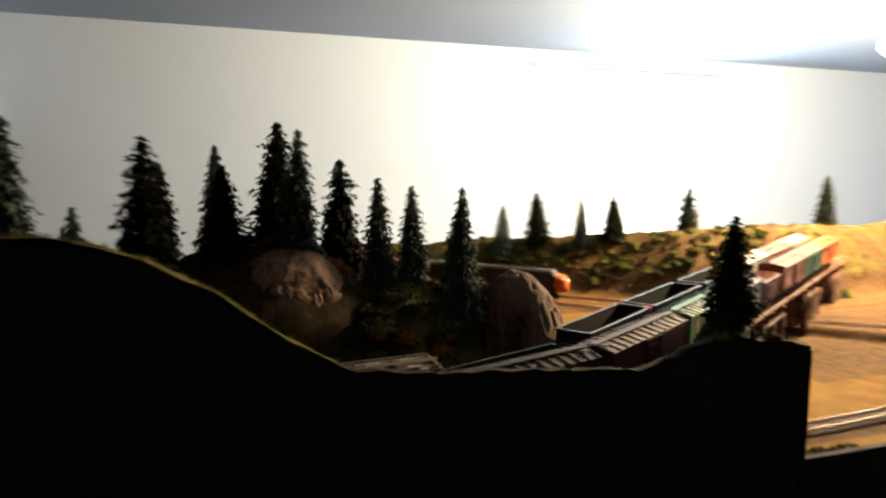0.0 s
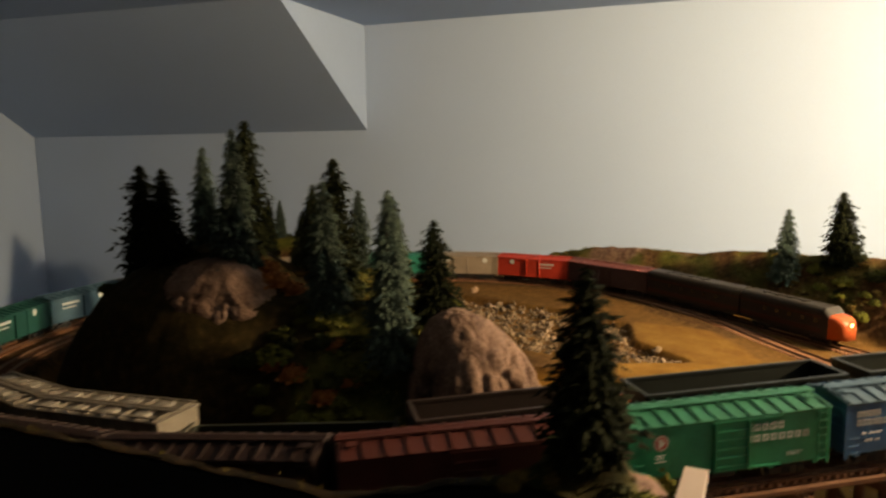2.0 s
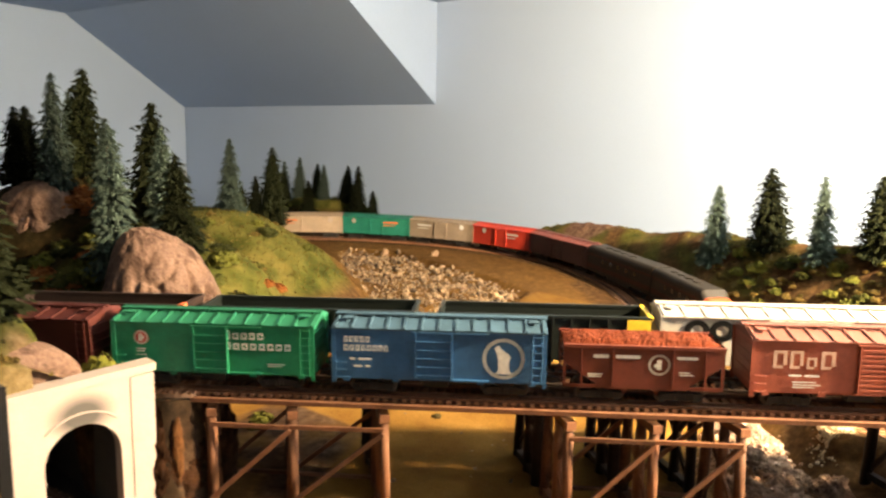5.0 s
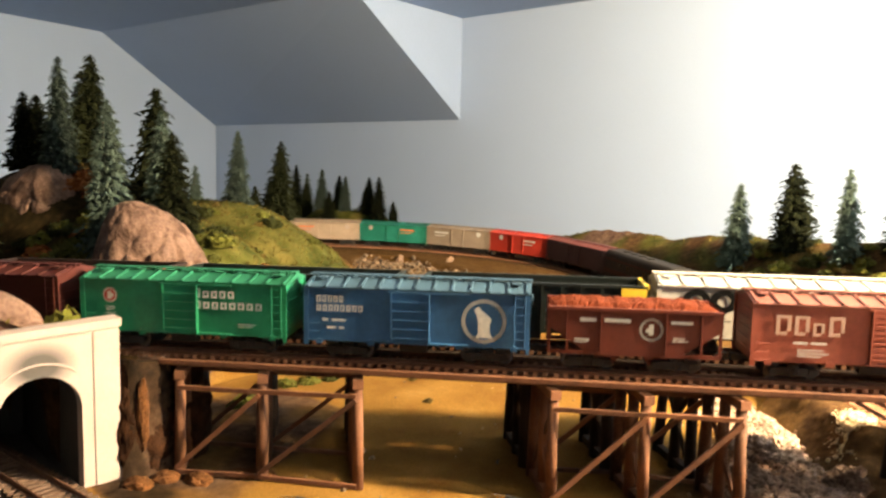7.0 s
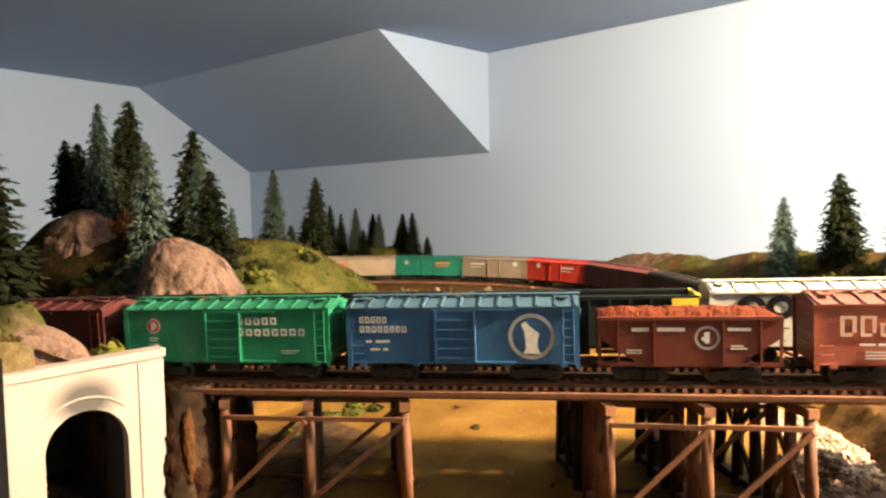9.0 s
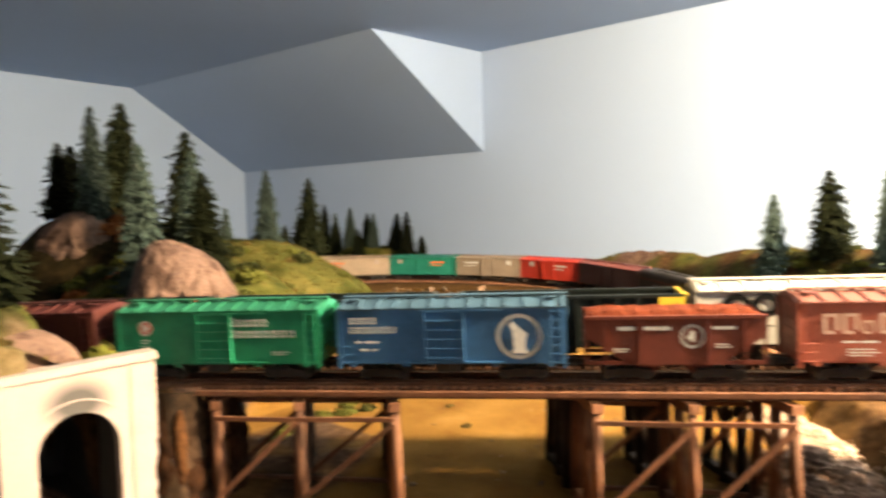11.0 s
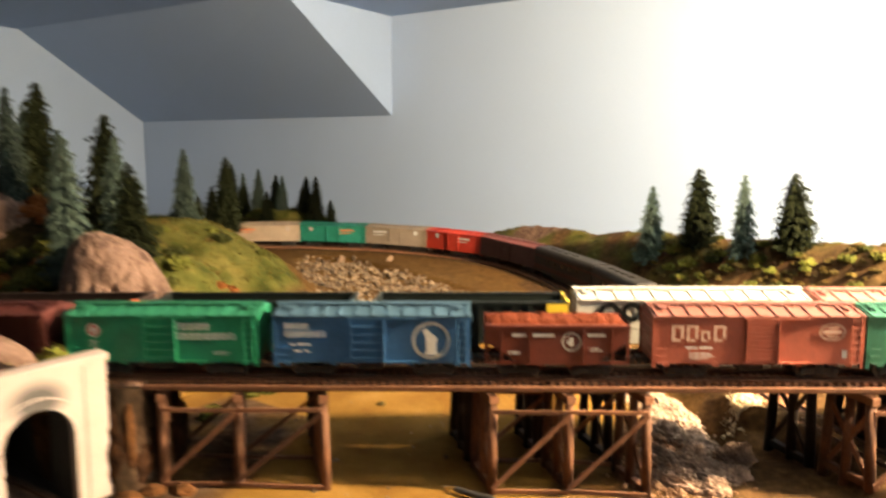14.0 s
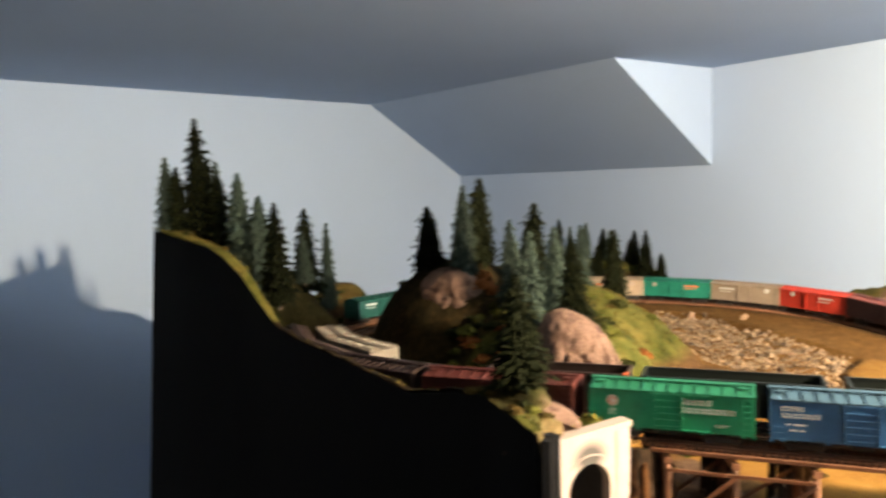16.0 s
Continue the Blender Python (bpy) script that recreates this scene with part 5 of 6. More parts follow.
    gondola(LINE_B, LINE_B.near(0.275, 1.039), 0.135, "dark grey-green gondola below the hill", sec, "gondola_dark", (0.013, 0.015, 0.011), top=0.030)
    covered_hopper(LINE_B, LINE_B.near(0.143, 1.023), 0.124, "pale grey covered hopper with roof hatches", sec)
    covered_hopper(LINE_B, LINE_B.near(0.034, 1.042), 0.094, "pale grey covered hopper with roof hatches", sec)

    far = "train on the far loop"
    s = LINE_A.near(0.219, 1.943)
    teal, grey = paint("teal", (0.006018, 0.1153, 0.08024), 0.45), paint("warm_grey", (0.2006, 0.1555, 0.1153), 0.6)
    step = 0.143
    rows = [("bright red boxcar on the far curve", paint("box_red", (0.3611, 0.0321, 0.02006), 0.45), marks_far(-0.04, 0.01)), ("warm grey boxcar on the far curve", grey, marks_far(0.045, -0.05)),
            ("teal green boxcar with a white emblem", teal, marks_far(-0.045, 0.015, False)), ("pale grey-brown boxcar on the far curve", paint("pale_brown", (0.2507, 0.1856, 0.1304), 0.6), marks_far(0.045, -0.05, False)),
            ("orange boxcar half hidden by the hill", paint("box_orange", (0.5015, 0.1204, 0.04012)), None), ("dark grey boxcar with a round pale emblem", paint("slate", (0.07021, 0.08024, 0.08525)), marks_far(0.02, -0.06)),
            ("light blue boxcar beyond the hill", paint("light_blue", (0.0425, 0.0935, 0.1275)), marks_far(0.02, -0.05)), ("dark teal boxcar beyond the hill", paint("dark_teal", (0.006375, 0.051, 0.0425)), marks_far(0.03, -0.05))]
    for k, (lab, col, mk) in enumerate(rows):
        boxcar(LINE_A, s - 0.006 + k * step, 0.138, col, lab, far, marks=mk, detail=False)
    boxcar(LINE_A, s - 0.150, 0.148, paint("plum_black", (0.04513, 0.02207, 0.02207)), "plum-black boxcar with a reddish roof behind the diesels", far, roof=paint("plum_roof", (0.1204, 0.0351, 0.03009)))
    diesel(LINE_A, s - 0.310, 0.160, "dark streamlined diesel unit with dull orange stripes", cab=False)
    diesel(LINE_A, s - 0.476, 0.160, "dark streamlined diesel with a lit headlight and orange nose")


# ---- trestle ----
def trestle(name, line, s0, s1, groups, offsets, label, wood, thick=1.0, front=True):
    """A timber trestle. Its bents stand askew, each row of posts running back to the left."""
    root = thing(name, Matrix(), label, "trestle")
    far = offsets[-1]
    first = offsets[0]

    def at(s, off, z):
        m = line.seat(s, 0.02)
        p = m @ Vector((0, off, 0))
        return Vector((p.x, p.y, p.z + z))

    def bent(s, off, z):
        return at(s - 0.31 * (off - first), off, z)

    for off in (-0.0185, -0.009, 0.009, 0.0185):
        bm = bmesh.new()
        hh = 0.0027 if abs(off) > 0.01 else 0.006
        beam(bm, at(s0, off, -0.0047 - hh / 2 - 0.0001), at(s1, off, -0.0047 - hh / 2 - 0.0001), 0.0036 if abs(off) > 0.01 else 0.006, hh)
        part("stringer", bm, wood, root)
    for off in (-0.0135, 0.0135):
        bm = bmesh.new()
        beam(bm, at(s0, off, -0.0018), at(s1, off, -0.0018), 0.0015, 0.0016)
        part("guard_timber", bm, wood, root)
    cap_z = -0.0137
    rnd = random.Random(len(name) + int(thick * 100))
    for group in groups:
        posts = {}
        for s in group:
            bm = bmesh.new()
            beam(bm, bent(s, first - 0.004, cap_z), bent(s, far + 0.004, cap_z), 0.0062, 0.0052)
            part("cap", bm, wood, root)
            for k, off in enumerate(offsets):
                batter = (off if k in (0, len(offsets) - 1) else 0.4 * off) * 0.20
                bm = bmesh.new()
                a, b = bent(s, off, cap_z - 0.0028), bent(s, off + batter, 0)
                b.x += rnd.uniform(-0.0012, 0.0012)
                b.z = float(height(b.x, b.y)) - 0.001
                w = thick * rnd.uniform(0.92, 1.1)
                rod(bm, a, b, 0.0032 * w, 0.0036 * w, 10)
                part("post", bm, wood, root, smooth=True)
                posts[s, k] = (a, b)
            last = len(offsets) - 1
            for k0, k1, f0, f1 in ((0, last, 0.10, 0.86), (last, 0, 0.12, 0.9)):
                bm = bmesh.new()
                a, b = posts[s, k0], posts[s, k1]
                beam(bm, a[0].lerp(a[1], f0), b[0].lerp(b[1], f1), 0.0018, 0.0032)
                part("brace", bm, wood, root)
            bm = bmesh.new()
            a, b = posts[s, 0][1], posts[s, last][1]
            zz = max(a.z, b.z) + 0.004
            beam(bm, (a.x, a.y, zz), (b.x, b.y, zz), 0.005, 0.005)
            part("sill", bm, wood, root)
        for s, q in zip(group, group[1:]):
            for k, sy in ((0, -1), (last, 1)):
                (a, a2), (b, b2) = posts[s, k], posts[q, k]
                n = (at(s, sy * 0.0043, 0) - at(s, 0, 0))
                for f in (0.075, 0.94) if front else (0.075,):
                    bm = bmesh.new()
                    beam(bm, a.lerp(a2, f) + n, b.lerp(b2, f + rnd.uniform(-0.01, 0.01)) + n, 0.0019, 0.0026)
                    part("girt", bm, wood, root)
                if not front:
                    continue
                bm = bmesh.new()
                beam(bm, a.lerp(a2, 0.90) + n * 1.3, b.lerp(b2, 0.10) + n * 1.3, 0.0018, 0.0029)
                part("brace", bm, wood, root)


def portal():
    """The plaster tunnel mouth, in its own plane: x runs along the wall, y back into the hill."""
    m = Matrix.Translation((0.514, 0.987, 1.418)) @ Euler((0, 0, math.atan2(0.082, 0.007))).to_matrix().to_4x4()
    root = thing("tunnel_portal", m, "cream plaster tunnel portal with soot over its arch", "tunnel portal")
    W, z0, z1 = 0.0832, 0.0965, 0.0990
    c, r, spring = 0.0405, 0.0215, 0.050
    n = 20
    arch = [(c + r * math.cos(a), spring + r * math.sin(a)) for a in np.linspace(0, math.pi, n)]
    inner = [(c + r, -0.004)] + arch + [(c - r, -0.004)]
    outer = [(W, -0.004), (W, z1)] + [(c + (W - c) * (1 - i / (n - 1)) - c * (i / (n - 1)), z1 + (z0 - z1) * i / (n - 1)) for i in range(1, n - 1)] + [(0, z0), (0, -0.004)]
    bm = bmesh.new()
    rows = [[bm.verts.new((x, y, z)) for x, z in ring] for ring in (inner, outer) for y in (0.0, 0.009)]
    k = len(inner)
    for i in range(k - 1):
        bm.faces.new((rows[0][i], rows[0][i + 1], rows[2][i + 1], rows[2][i]))
        bm.faces.new((rows[1][i + 1], rows[1][i], rows[3][i], rows[3][i + 1]))
        bm.faces.new((rows[0][i + 1], rows[0][i], rows[1][i], rows[1][i + 1]))
        bm.faces.new((rows[2][i], rows[2][i + 1], rows[3][i + 1], rows[3][i]))
    part("face_wall", bm, M_SOOT, root)
    bm = bmesh.new()
    vs = [bm.verts.new(q) for q in ((-0.001, -0.0022, z0 - 0.0035), (W + 0.001, -0.0022, z1 - 0.0035), (W + 0.001, -0.0022, z1 + 0.0012), (-0.001, -0.0022, z0 + 0.0012),
                                    (-0.001, 0.0105, z0 - 0.0035), (W + 0.001, 0.0105, z1 - 0.0035), (W + 0.001, 0.0105, z1 + 0.0012), (-0.001, 0.0105, z0 + 0.0012))]
    for f in ((0, 1, 2, 3), (5, 4, 7, 6), (0, 3, 7, 4), (1, 5, 6, 2), (3, 2, 6, 7), (0, 4, 5, 1)):
        bm.faces.new([vs[i] for i in f])
    part("coping", bm, M_PORTAL, root)
    for x0, x1 in ((0.0, 0.0105), (W - 0.0145, W)):
        bm = bmesh.new()
        box(bm, x0, x1, -0.0008, 0.001, -0.004, z0 - 0.003)
        part("pilaster", bm, M_PORTAL, root)
    bm = bmesh.new()
    ring0 = [(c + (r + 0.0065) * math.cos(a), spring + 0.002 + (r + 0.0055) * math.sin(a)) for a in np.linspace(0.75, math.pi - 0.75, 14)]
    for (ax, az), (bx, bz) in zip(ring0, ring0[1:]):
        beam(bm, (ax, -0.0004, az), (bx, -0.0004, bz), 0.0010, 0.0008)
    part("arch_moulding", bm, M_PORTAL, root)
    # the bore behind
    bm = bmesh.new()
    pr = [(c + (r + 0.002) * math.cos(a), spring + (r + 0.002) * math.sin(a)) for a in np.linspace(0, math.pi, 14)]
    pr = [(c + r + 0.002, -0.003)] + pr + [(c - r - 0.002, -0.003)]
    a, b = [bm.verts.new((x, 0.008, z)) for x, z in pr], [bm.verts.new((x, 0.13, z)) for x, z in pr]
    for i in range(len(pr) - 1):
        bm.faces.new((a[i], a[i + 1], b[i + 1], b[i]))
    bm.faces.new(b)
    bm.faces.new((a[0], b[0], b[-1], a[-1]))
    part("bore", bm, M_BORE, root, "dark tunnel lining")


def soot_material():
    m = mat("sooted_plaster", (0.3007, 0.2407, 0.2136), 0.8, vary=0.06, scale=40, fine=700, bump=0.2)
    t, p = m.node_tree, m.node_tree.nodes["Principled BSDF"]
    L, N = t.links.new, t.nodes.new
    base = p.inputs["Base Color"].links[0].from_socket
    tc, mp = N("ShaderNodeTexCoord"), N("ShaderNodeMapping")
    mp.inputs["Location"].default_value = (-0.0405 / 0.021, 0, -0.0775 / 0.0155)
    mp.inputs["Scale"].default_value = (1 / 0.021, 0, 1 / 0.0155)
    L(tc.outputs["Object"], mp.inputs[0])
    g = N("ShaderNodeTexGradient")
    g.gradient_type = "SPHERICAL"
    L(mp.outputs[0], g.inputs[0])
    sc = N("ShaderNodeMath")
    sc.operation = "MULTIPLY"
    L(g.outputs["Fac"], sc.inputs[0])
    sc.inputs[1].default_value = 1.7
    sc.use_clamp = True
    x = N("ShaderNodeMix")
    x.data_type = "RGBA"
    L(sc.outputs[0], x.inputs[0])
    L(base, x.inputs[6])
    x.inputs[7].default_value = (0.05, 0.045, 0.04, 1)
    L(x.outputs[2], p.inputs["Base Color"])
    return m


M_SOOT = soot_material()
M_BORE = mat("tunnel_lining", (0.03, 0.028, 0.026), 0.95)


# ---- small scenery ----
def rock_mesh(seed, material, k=2):
    rnd = random.Random(seed)
    bm = bmesh.new()
    bmesh.ops.create_icosphere(bm, subdivisions=k, radius=1)
    off = Vector((seed * 3.1, seed * 1.7, 0))
    for v in bm.verts:
        n = noise.noise(v.co * 1.3 + off) * 0.55 + noise.noise(v.co * 3.1 + off) * 0.25
        v.co *= 1 + n * 1.3
        v.co.z *= 0.62
    return mesh_of("rock", bm, material)


def outcrop(cx, cy, cz, rx, ry, rz, rot, seed, label, crack=0.05, foot=0.0, back=9.0, lean=0.0, k0=2.1):
    """A cast plaster rock: a rounded dome with a few upright cracks and chipped ledges; lean pushes its crest sideways."""
    bm = bmesh.new()
    bmesh.ops.create_icosphere(bm, subdivisions=6, radius=1)
    off = Vector((seed * 5.3, seed * 2.1, seed))
    for v in bm.verts:
        d = v.co.normalized()
        k = (abs(d.x) ** k0 + abs(d.y) ** k0 + abs(d.z) ** k0) ** (-1 / k0)
        q = Vector((d.x, d.y, d.z * 0.35))
        n1 = abs(noise.noise(q * 3.4 + off + Vector((0.35 * noise.noise(d * 4 + off), 0, 0))))
        n2 = abs(noise.noise(Vector((d.x, d.y, d.z * 0.6)) * 7.5 + off * 2))
        broken = min(1.0, max(0.0, 0.55 + 2.2 * noise.noise(d * 1.1 + off * 4)))
        steep = max(0.0, 1 - max(0.0, d.z) ** 2 * 1.3)
        k *= 1 + 0.09 * noise.noise(d * 1.3 + off * 3)
        k *= 1 - crack * max(0.0, 0.16 - n1) / 0.16 * steep * broken - 0.045 * max(0.0, 0.14 - n2) / 0.14 * broken
        k *= 1 + 0.016 * noise.noise(d * 8 + off) + 0.011 * (0.5 - abs(noise.noise(d * 22 + off)))
        v.co = Vector((d.x * rx, d.y * ry, d.z * rz)) * k
        v.co.x += lean * max(0.0, d.z)
        v.co.z = max(v.co.z, foot - cz)
        v.co.x = min(v.co.x, back - cx)
    o = part("rock_outcrop", bm, M_ROCK, smooth=True)
    o.matrix_world = pose(cx, cy, cz, 0, 0, rot)
    return tagged(o, label, "rock", "plaster rocks")


def outcrops():
    outcrop(0.356, 1.182, 1.478, 0.056, 0.052, 0.101, 28, 11, "pinkish-tan plaster rock with a cracked face beside the second track", crack=0.2, lean=-0.016, k0=1.8)
    outcrop(0.112, 1.190, 1.530, 0.064, 0.044, 0.072, 20, 2, "brownish-tan plaster rock set into the wooded hill", crack=0.12)
    outcrop(0.484, 1.006, 1.505, 0.028, 0.036, 0.031, 0, 3, "grey-pink plaster rock above the tunnel portal", foot=1.495, back=0.5045)


def crumbly_rock(cx, cy, rx, ry, rz, rot, seed, material, label, z=None, rough=1.0):
    """A lump of broken cast rock, pitted all over."""
    bm = bmesh.new()
    bmesh.ops.create_icosphere(bm, subdivisions=5, radius=1)
    off = Vector((seed * 3.7, seed * 1.3, seed * 0.7))
    for v in bm.verts:
        d = v.co.normalized()
        q = Vector((d.x, d.y, d.z * min(3.0, max(1.0, rz / min(rx, ry)))))
        k = 1 + rough * (0.32 * noise.noise(q * 1.8 + off) + 0.16 * (1 - 2 * abs(noise.noise(q * 4.2 + off))) + 0.13 * noise.noise(q * 8 + off) + 0.06 * (0.5 - abs(noise.noise(q * 17 + off))))
        v.co = Vector((d.x * rx, d.y * ry, d.z * rz)) * k
    o = part("rock_lump", bm, material, smooth=rough < 1)
    o.matrix_world = pose(cx, cy, float(height(cx, cy)) - rz * 0.15 if z is None else z, 0, 0, rot)
    return tagged(o, label, "rock", "broken rocks")


def rock_slope():
    lit, dull = "pale pinkish broken plaster rock, lit tone, on the bank under the trestle", "grey-brown broken rock, shaded tone, in the stream bed"
    for i, (x, y, a, b, c, r) in enumerate(((0.738, 1.498, 0.026, 0.018, 0.010, 120), (0.766, 1.478, 0.026, 0.018, 0.011, 125), (0.790, 1.450, 0.026, 0.017, 0.013, 115), (0.806, 1.424, 0.018, 0.014, 0.012, 100),
                                            (0.778, 1.440, 0.018, 0.014, 0.012, 70), (0.762, 1.452, 0.018, 0.014, 0.010, 100), (0.822, 1.410, 0.012, 0.010, 0.010, 10), (0.780, 1.468, 0.018, 0.012, 0.010, 140))):
        crumbly_rock(x, y, a, b, c, r, i + 1, M_LIT_ROCK, lit)
    for i, (x, y, a, b, c, r) in enumerate(((0.790, 1.394, 0.016, 0.012, 0.014, 60), (0.850, 1.388, 0.013, 0.011, 0.014, 20), (0.824, 1.362, 0.015, 0.010, 0.010, 80), (0.806, 1.340, 0.018, 0.012, 0.011, 150), (0.840, 1.336, 0.019, 0.012, 0.011, 20),
                                            (0.858, 1.346, 0.013, 0.010, 0.009, 70), (0.828, 1.310, 0.016, 0.011, 0.010, 0), (0.852, 1.312, 0.012, 0.009, 0.009, 50), (0.800, 1.305, 0.010, 0.008, 0.008, 50))):
        crumbly_rock(x, y, a, b, c, r, i + 31, M_SHADED_ROCK, dull)
    clod = "rust-brown clod of earth at the foot of the portal bank"
    for i, (x, y, a, b, c, r) in enumerate(((0.537, 1.072, 0.009, 0.007, 0.005, 20), (0.540, 1.088, 0.008, 0.007, 0.005, 50), (0.555, 1.101, 0.010, 0.007, 0.005, 0), (0.566, 1.122, 0.008, 0.006, 0.004, 70), (0.580, 1.131, 0.007, 0.005, 0.004, 30))):
        crumbly_rock(x, y, a, b, c, r, i + 61, M_CLOD, clod, None, 0.7)
    face = "crumbling red-brown earth face beside the tunnel portal"
    for i, (x, y, z, a, b, c, r) in enumerate(((0.518, 1.080, 1.446, 0.010, 0.012, 0.040, 0), (0.520, 1.092, 1.434, 0.010, 0.014, 0.024, 10), (0.517, 1.104, 1.445, 0.010, 0.013, 0.038, 20), (0.516, 1.120, 1.444, 0.010, 0.013, 0.034, 20))):
        crumbly_rock(x, y, a, b, c, r, i + 71, M_RED_EARTH, face, z, 0.55)
    crumbly_rock(0.5285, 1.080, 0.003, 0.0035, 0.020, 0, 77, M_CLOD, "orange streak down the red-brown earth face", 1.458, 0.6)


def tone_by_stone(m, low):
    """Each stone of a heap gets its own tone."""
    t, p = m.node_tree, m.node_tree.nodes["Principled BSDF"]
    L, N = t.links.new, t.nodes.new
    base = p.inputs["Base Color"].links[0].from_socket
    g, r, x = N("ShaderNodeNewGeometry"), N("ShaderNodeValToRGB"), N("ShaderNodeMix")
    L(g.outputs["Random Per Island"], r.inputs[0])
    r.color_ramp.elements[0].color = (low, low * 0.86, low * 0.72, 1)
    x.data_type, x.blend_type = "RGBA", "MULTIPLY"
    x.inputs[0].default_value = 1.0
    L(base, x.inputs[6])
    L(r.outputs[0], x.inputs[7])
    L(x.outputs[2], p.inputs["Base Color"])


tone_by_stone(M_STONE, 0.22)
tone_by_stone(M_STONE_GREY, 0.45)


def heap(name, count, place, sizes, material, label, seed, smallest=1):
    """A drift of small stones joined into one piece."""
    rnd = random.Random(seed)
    shapes = [rock_mesh(100 + i, material, smallest) for i in range(5)]
    vs, fs = [], []
    for _ in range(count):
        x, y = place(rnd)
        s = rnd.uniform(*sizes) * (1 if rnd.random() < 0.88 else 2.2)
        m = Matrix.Translation((x, y, float(height(x, y)) + s * 0.25)) @ Euler((rnd.uniform(0, 6.3), rnd.uniform(0, 6.3), rnd.uniform(0, 6.3))).to_matrix().to_4x4() @ Matrix.Scale(s, 4)
        me = rnd.choice(shapes)
        k = len(vs)
        vs += [m @ v.co for v in me.vertices]
        fs += [[k + i for i in p.vertices] for p in me.polygons]
    o = raw(name, vs, fs, material)
    return tagged(o, label, "stones", kind="stuff")


def bush_mesh(seed, material):
    rnd = random.Random(seed)
    vs, fs = [], []
    for _ in range(340):
        d = Vector((rnd.gauss(0, 1), rnd.gauss(0, 1), rnd.gauss(0, 0.8))).normalized() * rnd.uniform(0.35, 1.0) ** 0.5
        d.z = abs(d.z) * 0.85
        d *= 1 + 0.35 * noise.noise(d * 2 + Vector((seed, 0, 0)))
        u = Vector((rnd.gauss(0, 1), rnd.gauss(0, 1), rnd.gauss(0, 1))).normalized() * rnd.uniform(0.10, 0.2)
        w = u.cross(d).normalized() * rnd.uniform(0.08, 0.18)
        k = len(vs)
        vs += [d - u, d + w, d + u, d - w]
        fs.append((k, k + 1, k + 2, k + 3))
    me = bpy.data.meshes.new("bush")
    me.from_pydata(vs, [], fs)
    me.materials.append(material)
    return me


def bushes():
    meshes = [bush_mesh(i, M_BUSH) for i in range(4)]
    orange = bush_mesh(9, M_BUSH_ORANGE)
    rnd = random.Random(21)
    spots = [(0.345, 1.235, 0.014), (0.36, 1.25, 0.012), (0.33, 1.26, 0.016), (0.31, 1.27, 0.014), (0.30, 1.185, 0.010), (0.25, 1.175, 0.012), (0.225, 1.165, 0.014), (0.19, 1.155, 0.016),
             (0.165, 1.15, 0.014), (0.215, 1.19, 0.013), (0.335, 1.19, 0.007), (0.36, 1.32, 0.008), (0.22, 1.40, 0.014), (0.25, 1.33, 0.012), (0.17, 1.34, 0.014), (0.665, 1.82, 0.014), (0.79, 1.74, 0.011),
             (0.438, 1.286, 0.010), (0.450, 1.310, 0.008), (0.448, 1.208, 0.011), (0.457, 1.194, 0.009), (0.441, 1.255, 0.010), (0.451, 1.271, 0.009), (0.461, 1.287, 0.008), (0.565, 1.30, 0.004), (0.52, 1.33, 0.004), (0.28, 1.14, 0.009), (0.94, 1.48, 0.010), (1.0, 1.50, 0.010), (0.522, 0.999, 0.011), (0.530, 0.993, 0.009)]
    spots += [(rnd.uniform(0.60, 1.15), 0, rnd.uniform(0.005, 0.011)) for _ in range(80)]
    spots += [(rnd.uniform(0.80, 1.35), 0, rnd.uniform(0.0025, 0.006)) for _ in range(260)]
    spots += [(rnd.uniform(0.66, 1.25), -2, rnd.uniform(0.0075, 0.016)) for _ in range(90)]
    spots += [(rnd.uniform(0.62, 1.25), -2, rnd.uniform(0.003, 0.007)) for _ in range(320)]
    spots += [(rnd.uniform(-0.20, 0.16), -1, rnd.uniform(0.005, 0.010)) for _ in range(40)]
    spots += [(rnd.uniform(-0.5, -0.32), rnd.uniform(1.15, 1.45), rnd.uniform(0.008, 0.014)) for _ in range(22)]
    spots += [(rnd.uniform(-0.6, 0.0), rnd.uniform(2.03, 2.2), rnd.uniform(0.007, 0.012)) for _ in range(16)]
    spots += [(rnd.uniform(-0.02, 0.33), rnd.uniform(1.18, 1.45), rnd.uniform(0.006, 0.011)) for _ in range(45)]
    spots += [(rnd.uniform(0.17, 0.31), rnd.uniform(1.12, 1.21), rnd.uniform(0.008, 0.014)) for _ in range(48)]
    spots += [(0.425 + rnd.uniform(0, 0.08), rnd.uniform(0.968, 1.015), rnd.uniform(0.004, 0.0075)) for _ in range(22)]
    spots += [(rnd.uniform(0.535, 0.62), rnd.uniform(0.987, 0.993), rnd.uniform(0.004, 0.007)) for _ in range(14)]
    low_v, low_f = [], []
    for x, y, s in spots:
        if y == 0:
            ry = float(np.interp(x, [q[0] for q in RIDGE], [q[1] for q in RIDGE]))
            y = ry - rnd.uniform(-0.01, 0.085)
        elif y == -2:
            y = float(np.interp(x, [q[0] for q in RIDGE], [q[1] for q in RIDGE])) - 0.015 - 0.11 * rnd.random() ** 0.8
        elif y == -1:
            y = float(y_fascia(x)) + rnd.uniform(0.006, 0.045)
        g = float(height(x, y))
        if g < 1.456 and not (x > 0.43 and y < 1.55):
            continue
        me = meshes[rnd.randrange(4)]
        m = Matrix.Translation((x, y, g - s * 0.12)) @ Euler((0, 0, rnd.uniform(0, 6.3))).to_matrix().to_4x4() @ Matrix.Diagonal((s, s * rnd.uniform(0.8, 1.2), s * rnd.uniform(0.7, 1.0), 1))
